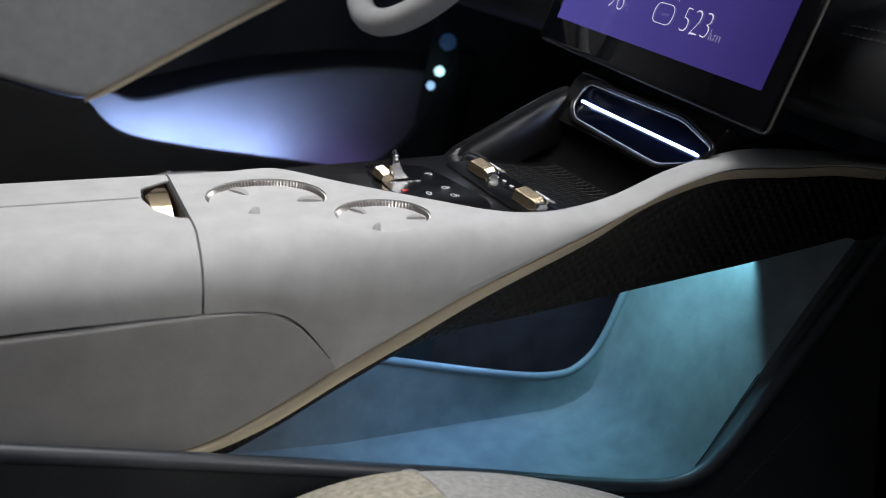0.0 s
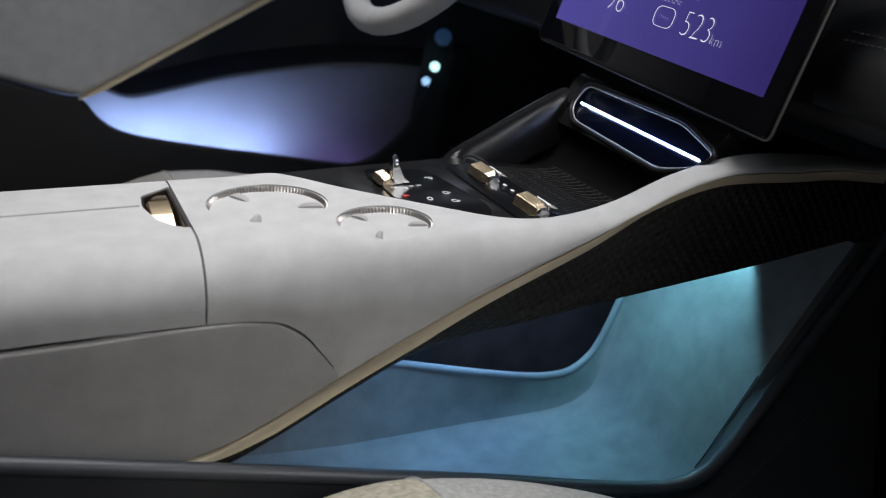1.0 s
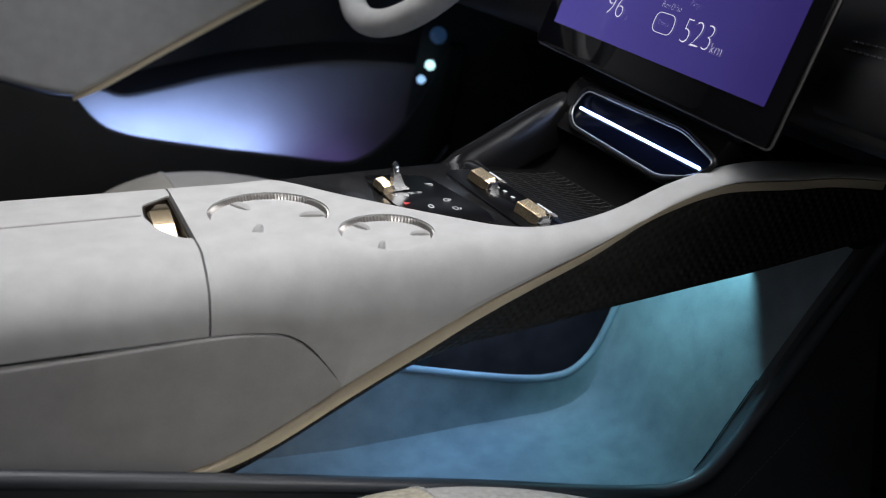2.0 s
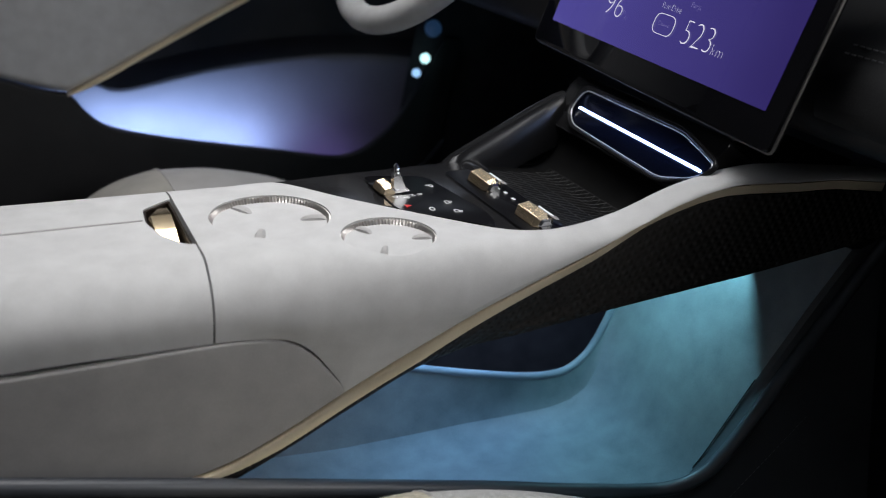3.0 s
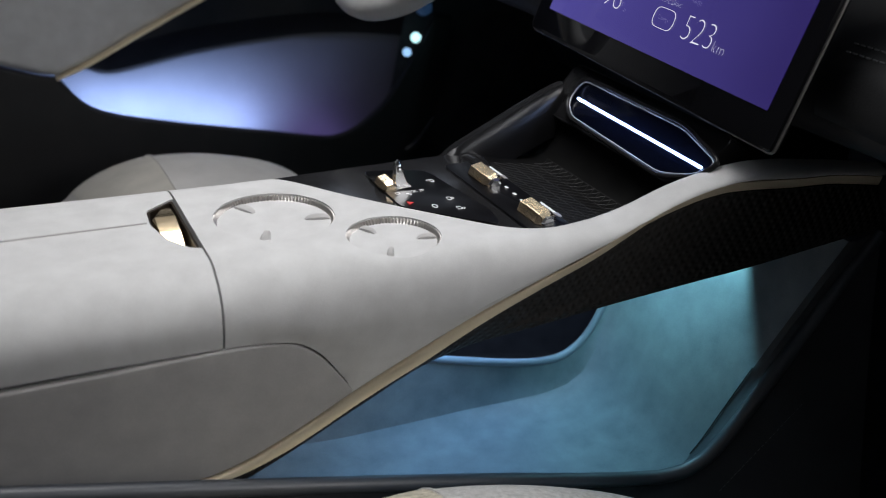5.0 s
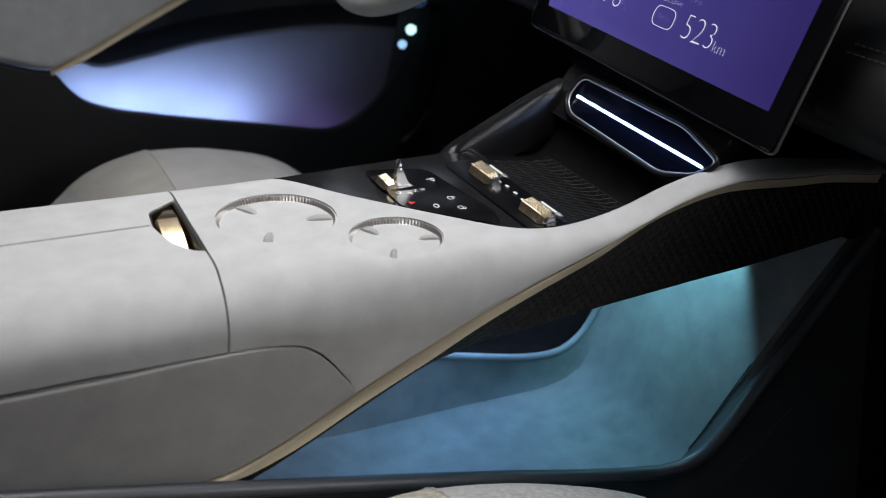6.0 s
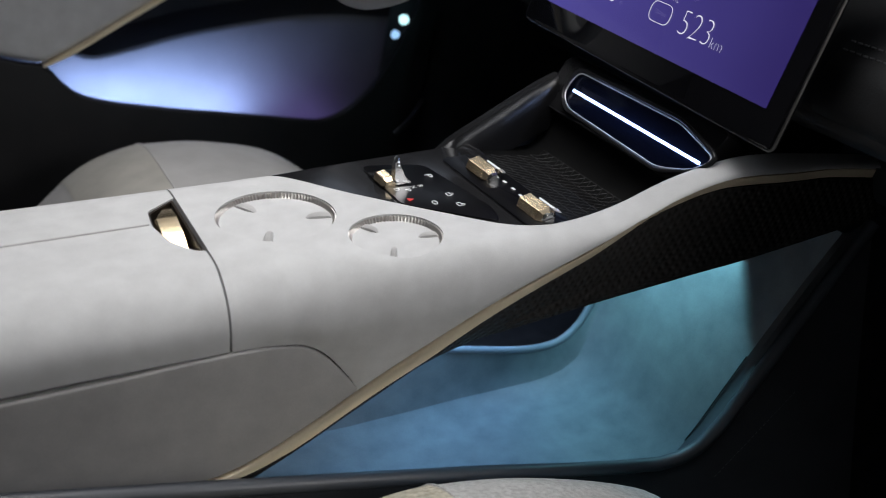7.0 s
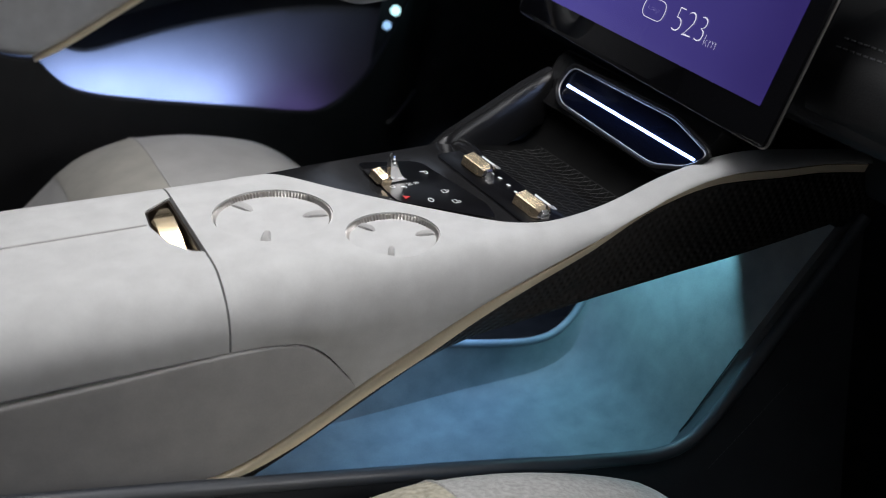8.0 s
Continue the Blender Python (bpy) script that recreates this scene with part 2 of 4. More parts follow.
def box(lo, hi, bevel=0.0, steps=2):
    bm = bmesh.new()
    bmesh.ops.create_cube(bm, size=1)
    for v in bm.verts:
        v.co = [lo[i] + (v.co[i] + 0.5) * (hi[i] - lo[i]) for i in range(3)]
    if bevel:
        bmesh.ops.bevel(bm, geom=list(bm.edges), offset=bevel, segments=steps, affect="EDGES", profile=0.5)
    return bm


def carve(ob, cutters):
    """Cuts the shapes out of a part for good."""
    tools = []
    for bm in cutters:
        me = bpy.data.meshes.new("cutter")
        bmesh.ops.recalc_face_normals(bm, faces=bm.faces)
        bm.to_mesh(me)
        bm.free()
        tool = new("cutter", me)
        mod = ob.modifiers.new("cut", "BOOLEAN")
        mod.operation, mod.object, mod.solver = "DIFFERENCE", tool, "EXACT"
        tools.append(tool)
    bpy.context.view_layer.update()
    cut = bpy.data.meshes.new_from_object(ob.evaluated_get(bpy.context.evaluated_depsgraph_get()))
    ob.modifiers.clear()
    ob.data = cut
    cut.set_sharp_from_angle(angle=radians(38))
    for tool in tools:
        bpy.data.objects.remove(tool)


def lettering(name, text, height, m, material, parent, label="", extrude=0.0, thin=0.0, width=0.0):
    """Flat letters as a mesh; m puts their baseline's start in place."""
    font = bpy.data.curves.new(name, "FONT")
    font.body, font.size, font.extrude, font.offset = text, height / 0.70, extrude, -thin * height
    tmp = new(name, font)
    bpy.context.view_layer.update()
    me = bpy.data.meshes.new_from_object(tmp.evaluated_get(bpy.context.evaluated_depsgraph_get()))
    bpy.data.objects.remove(tmp)
    if width:
        xs = [v.co.x for v in me.vertices]
        me.transform(Matrix.Diagonal((width / (max(xs) - min(xs)), 1, 1, 1)) @ Matrix.Translation((-min(xs), 0, 0)))
    me.transform(m)
    me.materials.clear()
    me.materials.append(material)
    ob = new(name, me)
    ob.parent = parent
    ob.matrix_parent_inverse = world_of(parent).inverted()
    if label:
        tagged(ob, label)
    return ob

# ---------------------------------------------------------------- the cabin shell


def structure(name, bm, material, label, category):
    return tagged(part(name, bm, material), label, category, kind="structure")


structure("floor", box((-0.9, -0.98, -0.03), (1.3, 0.98, 0.0)), CARPET, "black carpet on the cabin floor", "floor")
structure("wall_front", box((1.0, -0.95, 0.0), (1.05, 0.95, 1.3)), CARPET, "black carpeted bulkhead under the dashboard", "wall")
# unseen rear wall, kept pale as a reflector
structure("wall_rear", box((-0.9, -0.95, 0.0), (-0.85, 0.95, 1.3)), SUEDE_SIDE, "plain pale rear wall added to bounce light", "wall")


def joined(boxes):
    bm = bmesh.new()
    for lo, hi in boxes:
        one = box(lo, hi)
        base = bpy.data.meshes.new("piece")
        one.to_mesh(base)
        one.free()
        bm.from_mesh(base)
        bpy.data.meshes.remove(base)
    return bm


# unseen wall, pale to bounce light, with an opening for the added side light
structure("wall_passenger", joined((((-0.85, -0.98, 0.42), (1.0, -0.93, 0.80)), ((-0.85, -0.98, 1.18), (1.0, -0.93, 1.3)),
                                    ((-0.85, -0.98, 0.80), (0.42, -0.93, 1.18)), ((0.88, -0.98, 0.80), (1.0, -0.93, 1.18)))),
          SUEDE_SIDE, "plain pale passenger side wall with an added light opening", "wall")
structure("wall_passenger_low", box((-0.85, -0.98, 0.0), (1.0, -0.93, 0.42)), LEATHER, "plain black lower passenger door", "wall")
# unseen opening, added so the sky glints on the gloss black parts
structure("wall_driver", joined((((-0.85, 0.93, 0.0), (1.0, 0.98, 0.84)), ((-0.85, 0.93, 1.16), (1.0, 0.98, 1.3)),
                                 ((-0.85, 0.93, 0.84), (0.45, 0.98, 1.16)), ((0.90, 0.93, 0.84), (1.0, 0.98, 1.16)))),
          LEATHER, "plain black driver side wall with an added light opening", "wall")

# unseen ceiling, left open over the console to let light in
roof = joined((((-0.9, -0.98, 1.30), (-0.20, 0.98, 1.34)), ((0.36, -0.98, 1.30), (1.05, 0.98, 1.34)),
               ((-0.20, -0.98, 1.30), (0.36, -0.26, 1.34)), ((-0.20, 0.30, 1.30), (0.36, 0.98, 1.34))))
structure("ceiling", roof, HEADLINER, "unseen pale ceiling round an added light opening", "ceiling")

# ---------------------------------------------------------------- centre console
console = thing("center_console", (0.2, 0.0, 0.0), "floating centre console in pale suede with black underside and champagne trim", "console")

deck_low = curve_through([(-0.4, 0.380), (0.1, 0.470), (0.24, 0.4952), (0.31, 0.508), (0.344, 0.518), (0.380, 0.5335),
                          (0.414, 0.5600), (0.450, 0.5805), (0.48, 0.5885), (0.515, 0.5935), (0.55, 0.597), (0.70, 0.603)])
inner_edge = curve_through([(0.08, 0.103), (0.135, 0.102), (0.156, 0.098), (0.180, 0.082), (0.212, 0.040), (0.243, 0.003), (0.274, -0.031),
                            (0.300, -0.058), (0.325, -0.073), (0.345, -0.079), (0.38, -0.083), (0.414, -0.095), (0.45, -0.107), (0.48, -0.112), (0.515, -0.121), (0.55, -0.128), (0.70, -0.145)])
gold_line = curve_through([(0.085, 0.3205), (0.10, 0.325), (0.124, 0.3365), (0.159, 0.3605), (0.193, 0.387), (0.245, 0.4265), (0.28, 0.4530), (0.318, 0.4800), (0.356, 0.5070),
                           (0.374, 0.5220), (0.392, 0.5375), (0.412, 0.5510), (0.431, 0.5625), (0.451, 0.5710), (0.498, 0.5800), (0.54, 0.5875), (0.70, 0.595)])
side_y = curve_through([(-0.4, -0.092), (0.19, -0.093), (0.25, -0.096), (0.30, -0.101), (0.36, -0.110), (0.41, -0.118), (0.46, -0.130), (0.54, -0.142), (0.70, -0.152)])
bridge_y = curve_through([(0.085, -0.0915), (0.2, -0.0925), (0.25, -0.0905), (0.30, -0.086), (0.36, -0.091), (0.41, -0.100), (0.45, -0.108), (0.50, -0.120), (0.60, -0.135), (0.70, -0.142)])
seam_line = curve_through([(-0.4, 0.336), (-0.032, 0.399), (0.016, 0.408), (0.098, 0.4225), (0.135, 0.4255), (0.150, 0.4225), (0.166, 0.413), (0.193, 0.3875)])
outer_edge = curve_through([(-0.4, -0.092), (0.10, -0.0925), (0.15, -0.097), (0.20, -0.1025), (0.25, -0.104), (0.30, -0.106), (0.36, -0.113), (0.41, -0.122), (0.46, -0.134), (0.54, -0.146), (0.70, -0.156)])


def body_ring(x, bottom):
    """One cross-section of the padded body."""
    top, yi, yo = deck_low(x), inner_edge(x), outer_edge(x)
    width = yi - yo
    ro = min(0.044 if x < 0.1 else max(0.024, 0.044 - 0.20 * (x - 0.1)), width * 0.62)
    ri = min(0.03 if x < 0.14 else max(0.010, 0.03 - (x - 0.14) * 0.6), width * 0.3)
    high = min(0.046, max((top - bottom) * 0.82, 0.004))
    inner_low = top - (0.06 if x < 0.14 else max(0.022, 0.06 - (x - 0.14) * 1.2))
    ring = [(x, yi + 0.0, inner_low), (x, yi, top - min(ri, 0.02))]
    for k in range(1, 7):
        a = math.pi / 2 * k / 6
        ring.append((x, yi - ri * (1 - math.cos(a)), top - min(ri, 0.02) * (1 - math.sin(a))))
    for k in range(1, 10):
        u = k / 10
        y = (yi - ri) * (1 - u) + (yo + ro) * u
        ring.append((x, y, top))
    for k in range(0, 11):
        a = math.pi / 2 * k / 10
        ring.append((x, yo + ro * (1 - math.sin(a)), top - high * (1 - math.cos(a))))
    y_low = side_y(x)
    for k in range(1, 5):
        u = k / 4
        ring.append((x, yo * (1 - u) + y_low * u, (top - high) * (1 - u) + bottom * u))
    ring.append((x, min(y_low + 0.03, yi - 0.002), min(bottom, inner_low)))
    lean = 0.006 * max(0.0, 1 - abs(x - 0.09) / 0.09)
    return [(a + lean * min(1.0, max(0.0, (top - c - 0.004) / 0.05)) if b < 0.0 else a, b, c) for a, b, c in ring]


def stations(a, b, n):
    return [a + (b - a) * k / n for k in range(n + 1)]


lid = part("armrest_lid", grid_faces(bmesh.new(), [body_ring(x, seam_line(x) + 0.002) for x in stations(-0.38, 0.0893, 26)]), SUEDE, console,
           "padded pale suede armrest lid")
low_edge = lambda x: (seam_line(x) + 0.002 - 0.0004 * min(1.0, max(0.0, (x - 0.10) / 0.03))) if x < 0.191 else gold_line(x) + 0.001
xs = stations(0.0908, 0.191, 20) + stations(0.1935, 0.34, 32) + stations(0.345, 0.68, 46)
body = part("padded_body", grid_faces(bmesh.new(), [body_ring(x, low_edge(x)) for x in xs]), SUEDE, console, "pale suede padded top")


def deck_frame(x, y):
    """Axes of the sloping deck at a place: along, across (to the driver), out."""
    s = math.atan(0.18)
    along, out = Vector((math.cos(s), 0, math.sin(s))), Vector((-math.sin(s), 0, math.cos(s)))
    origin = Vector((x, y, 0.470 + 0.18 * (x - 0.1)))
    return lambda u, v, w: origin + along * u + Vector((0, 1, 0)) * v + out * w


def disc(place, radius, w0, w1, sides=72):
    bm = bmesh.new()
    return grid_faces(bm, [[place(radius * math.cos(a), radius * math.sin(a), w) for a in (2 * math.pi * k / sides for k in range(sides))] for w in (w0, w1)])


CUPS = ((0.1505, 0.008, 0.0443, 0.0066), (0.2190, -0.053, 0.0342, 0.0064))
carve(body, [disc(deck_frame(x, y), r, -depth, 0.03) for x, y, r, depth in CUPS])
latch_hole = [(0.1, 0.064), (0.089, 0.064), (0.0665, 0.046), (0.0645, 0.020), (0.070, -0.008), (0.082, -0.028), (0.089, -0.031), (0.1, -0.031)]
latch_at = deck_frame(0.0, 0.0)
latch_cut = bmesh.new()
hole = rounded([(u * 1.0161, v) for u, v in latch_hole], 0.004, 3)
grid_faces(latch_cut, [[latch_at(u, v, w) for u, v in hole] for w in (-0.02, 0.03)])
carve(lid, [latch_cut])

# crease sewn along the lid
bm = tube([(x, 0.0225, deck_low(x) + 0.0002) for x in stations(-0.38, 0.063, 20)], 0.0009, 6)
part("lid_seam", bm, SUEDE_SIDE, lid)

for x, y, r, depth in CUPS:
    at = deck_frame(x, y)
    holder = part("cup_holder", disc(at, r - 0.0022, -depth - 0.002, -depth + 0.0016), SUEDE, console, "shallow round cup holder lined with suede")
    ribs = bmesh.new()
    count = int(r * 2350)
    rings = []
    for k in range(count * 2):
        a = math.pi * k / count
        bead = 0.0 if k % 2 else 0.0009
        px, py = x + r * math.cos(a), y + r * math.sin(a)
        round_r = max(0.024, 0.044 - 0.20 * (px - 0.1))
        reach = min(0.95, max(0.0, (outer_edge(px) + round_r - py) / round_r))
        sink = 0.046 * (1 - math.sqrt(1 - reach * reach))
        rim_w = max(-depth + 0.0013, -0.0012 - sink)
        rings.append([at((q - bead) * math.cos(a), (q - bead) * math.sin(a), w) for q, w in ((r - 0.0024, -depth + 0.0012), (r - 0.0004, max(-depth + 0.0013, rim_w - (0.0012 if k % 2 else 0.0))))] +
                     [at((r + 0.001) * math.cos(a), (r + 0.001) * math.sin(a), w) for w in (rim_w, -depth + 0.0012)])
    made = [[ribs.verts.new(p) for p in ring] for ring in rings]
    for i in range(len(made)):
        a, b = made[i], made[(i + 1) % len(made)]
        for k in range(4):
            ribs.faces.new((a[k], a[(k + 1) % 4], b[(k + 1) % 4], b[k]))
    part("knurled_ring", ribs, NICKEL, holder, "knurled metal ring", smooth=False)
    scale = r / 0.0435
    for angle in (115, 354, 243):
        a = radians(angle)
        out, side = Vector((math.cos(a), math.sin(a))), Vector((-math.sin(a), math.cos(a)))
        tab = bmesh.new()
        rows = []
        for k in range(9):
            u = k / 8
            d = r * (0.95 - 0.45 * u)
            half = (0.0034 if angle == 243 else 0.0046) * scale * math.sqrt(max(1 - (u * 0.97) ** 2.5, 0.0))
            rise = (0.0062 if angle == 243 else 0.0034) * math.sqrt(max(1 - abs(1 - 2 * u) ** 2.2, 0.02))
            base = [(-half, 0), (-half * 0.9, rise * 0.75), (-half * 0.5, rise), (half * 0.5, rise), (half * 0.9, rise * 0.75), (half, 0)]
            rows.append([at(out.x * d + side.x * t, out.y * d + side.y * t, -depth + 0.001 + h) for t, h in base])
        part("grip_tab", grid_faces(tab, rows), SUEDE_SIDE, holder)

# latch in the lid
inside = rounded([(u * 1.0161, v) for u, v in ((0.0868, 0.0605), (0.0682, 0.045), (0.0662, 0.020), (0.0715, -0.0065), (0.0825, -0.0265), (0.0868, -0.0285))], 0.003, 3)
outside = rounded([(u * 1.0161, v) for u, v in ((0.0884, 0.0635), (0.0668, 0.0458), (0.0648, 0.020), (0.0702, -0.0078), (0.0822, -0.0278), (0.0884, -0.0306))], 0.003, 3)
liner = bmesh.new()
lines = [[liner.verts.new(latch_at(u, v, w)) for u, v in ring] for ring, w in ((outside, -0.019), (outside, -0.0012), (inside, -0.0016), (inside, -0.017))]
for a, b in zip(lines, lines[1:]):
    for i in range(len(a)):
        liner.faces.new((a[i], a[(i + 1) % len(a)], b[(i + 1) % len(a)], b[i]))
liner.faces.new(lines[-1])
liner.faces.new(lines[0][::-1])
latch = part("latch_well", liner, BRONZE, console, "dark recess of the lid latch")
wedge = bmesh.new()
side = lambda v: 0.0682 + max(0.0, 0.01 - v) * 0.25 + max(0.0, v - 0.036) * 0.62
barrel = [(0.0560, -0.0060), (0.0535, -0.0030), (0.0480, -0.0012), (0.0320, 0.0), (0.0312, -0.0002), (0.0140, -0.0044), (0.0132, -0.0048), (-0.0040, -0.0135), (-0.0110, -0.0168), (-0.0190, -0.0182)]
grid_faces(wedge, [[latch_at(u * 1.0161, v, w) for u, w in ((side(v), -0.019), (side(v), top - 0.002), (side(v) + 0.0018, top), (0.0843, top), (0.0850, top - 0.001), (0.0850, -0.019))]
                   for v, top in barrel])
button = part("latch_button", wedge, GOLD, latch, "polished champagne latch button")

# lower side panel in the darker of the two suede tones
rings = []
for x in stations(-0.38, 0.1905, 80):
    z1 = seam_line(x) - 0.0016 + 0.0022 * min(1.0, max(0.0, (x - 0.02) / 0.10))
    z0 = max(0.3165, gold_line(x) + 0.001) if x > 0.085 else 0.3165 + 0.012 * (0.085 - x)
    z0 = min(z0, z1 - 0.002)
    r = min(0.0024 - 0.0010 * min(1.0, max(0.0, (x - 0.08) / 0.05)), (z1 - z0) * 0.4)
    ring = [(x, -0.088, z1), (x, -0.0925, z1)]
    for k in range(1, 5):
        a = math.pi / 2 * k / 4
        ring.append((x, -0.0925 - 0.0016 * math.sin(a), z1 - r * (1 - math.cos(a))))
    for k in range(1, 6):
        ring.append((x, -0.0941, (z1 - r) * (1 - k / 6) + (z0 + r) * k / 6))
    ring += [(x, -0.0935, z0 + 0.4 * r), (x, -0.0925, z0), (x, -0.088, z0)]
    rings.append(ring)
part("side_panel", grid_faces(bmesh.new(), rings), SUEDE_SIDE, console, "suede lower side panel, darker than the top")
core_place = lambda u, v, w: Vector((u, -0.0865 - w, v))
bm = slab([(x, seam_line(min(x, 0.19)) + 0.012) for x in stations(-0.38, 0.19, 20)] + [(x, gold_line(x) + 0.003) for x in stations(0.189, 0.09, 12)] + [(-0.38, 0.335)], core_place, 0.17)
part("inner_core", bm, PLASTIC, console, "black inner shell")

# champagne strip along the lower edge of the padding
rings = []
for x in stations(0.076, 0.68, 120):
    z, y = gold_line(x), side_y(x) - 0.0008
    grow = min(1.0, max((x - 0.076) / 0.075, 0.06)) ** 0.8
    turn = min(1.0, max(0.0, (x - 0.24) / 0.16))
    h, out = (0.0088 - 0.0004 * turn) * grow, 0.0046 - 0.0030 * turn
    ring = [(x, y + 0.004, z)]
    for u, w in ((0.0, 0.12), (0.06, 0.36), (0.14, 0.54), (0.24, 0.68), (0.40, 0.80), (0.60, 0.91), (0.80, 0.99), (0.92, 1.0), (1.0, 0.78)):
        ring.append((x, y - out * w * (1 - turn) + (0.0004 + 0.0042 * u) * turn, z - h * u))
    rings.append(ring + [(x, y + 0.006, z - h)])
part("trim_strip", grid_faces(bmesh.new(), rings), GOLD_SATIN, console, "satin champagne metal strip")

# black underside: bridge with woven sides
under = curve_through([(0.070, 0.3000), (0.100, 0.3080), (0.124, 0.3190), (0.159, 0.3430), (0.193, 0.3690), (0.242, 0.4030), (0.276, 0.4165), (0.319, 0.428), (0.361, 0.443), (0.398, 0.458), (0.444, 0.4765), (0.499, 0.5000), (0.60, 0.541), (0.70, 0.575)])
rings = []
for x in stations(0.070, 0.68, 95):
    z0, z1, y0, y1 = gold_line(x) - 0.0075, under(x), side_y(x) - 0.0008 + 0.0036 * min(1.0, max(0.0, (x - 0.24) / 0.16)), bridge_y(x)
    ring = [(x, 0.086, z1 + 0.010), (x, y0 + 0.010, z1 + 0.010), (x, y0 + 0.009, z0), (x, y0 + 0.003, z0)] if z0 - z1 > 0.012 else [(x, 0.086, z0 - 0.002), (x, y0 + 0.010, z0 - 0.002), (x, y0 + 0.009, z0 - 0.001), (x, y0 + 0.003, z0)]
    for k in range(7):
        u = k / 6
        ring.append((x, y0 * (1 - u) + y1 * u - 0.0015 * math.sin(math.pi * u), (z0 - 0.001) * (1 - u) + (z1 + 0.001) * u))
    rings.append(ring + [(x, y1 + 0.003, z1), (x, 0.086, z1)])
part("woven_bridge", grid_faces(bmesh.new(), rings), WEAVE, console, "black woven-textured bridge side")
# far side under the gloss panel
bm = slab([(x, deck_low(x) - 0.012) for x in stations(0.14, 0.35, 12)] + [(0.362, 0.490), (0.43, 0.490), (0.43, 0.47), (0.30, 0.43), (0.14, 0.40)], lambda u, v, w: Vector((u, 0.098 + w, v)), 0.17)
part("far_shell", bm, PLASTIC, console)
# added cover that hides the seat front showing past the tray
bm = slab(rounded([(-0.2, 0.40), (0.372, 0.45), (0.352, 0.29), (-0.2, 0.29)], 0.012), lambda u, v, w: Vector((u, 0.1005 + w, v)), 0.004)
part("far_pedestal", bm, PLASTIC, console, "black cover added towards the driver")

# ---------------------------------------------------------------- gloss panel and its controls
deck0 = deck_frame(0.0, 0.0)
K = math.sqrt(1 + 0.18 ** 2)
flat = lambda x, y, w=0.0: deck0(x * K, y, w)
panel_outline = [(x * K, inner_edge(x) - 0.006) for x in stations(0.165, 0.355, 24)] + [(0.355 * K, 0.104), (0.25 * K, 0.0965), (0.20 * K, 0.093), (0.165 * K, 0.092)]
panel = part("gloss_panel", slab(panel_outline, lambda u, v, w: deck0(u, v, w - 0.004), 0.012, 0.0025, 3), GLOSS, console, "piano black control panel")
touch = rounded([(0.247 * K, 0.083), (0.297 * K, 0.068), (0.309 * K, -0.03), (0.303 * K, -0.056), (0.247 * K, 0.0)], 0.008, 5)
part("touch_plate", slab(touch, lambda u, v, w: deck0(u, v, w - 0.0028), 0.002, 0.0008), TOUCH_GLASS, panel, "black glass touch plate")
roller_bed = rounded([(0.317 * K, 0.075), (0.352 * K, 0.075), (0.352 * K, -0.077), (0.317 * K, -0.069)], 0.006, 5)
part("roller_bed", slab(roller_bed, lambda u, v, w: deck0(u, v, w - 0.0026), 0.002, 0.0008), TOUCH_GLASS, panel, "black glass plate round the rollers")


def icon_matrix(x, y, size_turn=-90):
    """Letters lying on the panel, read from the rear of the car."""
    s = math.atan(0.18)
    p = flat(x, y, -0.0022)
    return Matrix.Translation(p) @ Matrix.Rotation(-s, 4, "Y") @ Matrix.Rotation(radians(size_turn), 4, "Z")


for text, x, y, h, mat in (("P", 0.2870, 0.0452, 0.0062, ICON_GLOW), ("R", 0.2728, 0.0272, 0.0042, ICON_GLOW), ("N", 0.2666, 0.0273, 0.0042, ICON_GLOW),
                           ("P", 0.2603, 0.0229, 0.0042, ICON_GLOW), ("D", 0.2523, 0.0271, 0.0042, ICON_GLOW)):
    lettering("mark", text, h, icon_matrix(x, y), mat, panel, "small white lit letter", width=h * 1.0)



def bar_icon(name, x, y, length, width, turn, mat=ICON_GLOW):
    bm = box((-length / 2, -width / 2, 0), (length / 2, width / 2, 0.0003))
    bm.transform(icon_matrix(x, y, turn))
    return part(name, bm, mat, panel, smooth=False)


def lock_icon(x, y, shut):
    """A padlock outline: a square body with its shackle."""
    m = icon_matrix(x, y)
    body = closed_tube([(a, b, 0.0002) for a, b in rounded([(-0.0026, -0.0020), (0.0026, -0.0020), (0.0026, 0.0014), (-0.0026, 0.0014)], 0.0005, 2)], 0.00022, 5)
    body.transform(m)
    part("lock_mark", body, ICON_GLOW, panel)
    side = 0.0 if shut else 0.0016
    ring = tube([(side + 0.0015 * math.cos(a), 0.0014 + 0.0024 * math.sin(a), 0.0002) for a in stations(0, math.pi, 8)], 0.00021, 5)
    ring.transform(m)
    part("lock_mark", ring, ICON_GLOW, panel)


lock_icon(0.2882, 0.0019, True)
lock_icon(0.2875, -0.0181, False)
ring = closed_tube([(0.0032 * math.cos(a), 0.0019 * math.sin(a), 0.0002) for a in stations(0, 2 * math.pi * 15 / 16, 15)], 0.00032, 5)
ring.transform(icon_matrix(0.271, -0.0087))
part("camera_mark", ring, ICON_GLOW, panel)
tri = bmesh.new()
grid_faces(tri, [[Vector((0.0034 * math.cos(a), 0.0034 * math.sin(a), w)) for a in (math.pi / 2, math.pi * 7 / 6, math.pi * 11 / 6)] for w in (0, 0.0003)])
tri.transform(icon_matrix(0.2557, 0.0032))
part("hazard_mark", tri, ICON_RED, panel, "red lit hazard mark", smooth=False)
for x, y, length in ((0.3421, 0.0091, 0.0042), (0.3414, -0.0061, 0.0042), (0.3401, -0.0205, 0.0042)):
    bar_icon("roller_mark", x, y, length, 0.0022, -90)


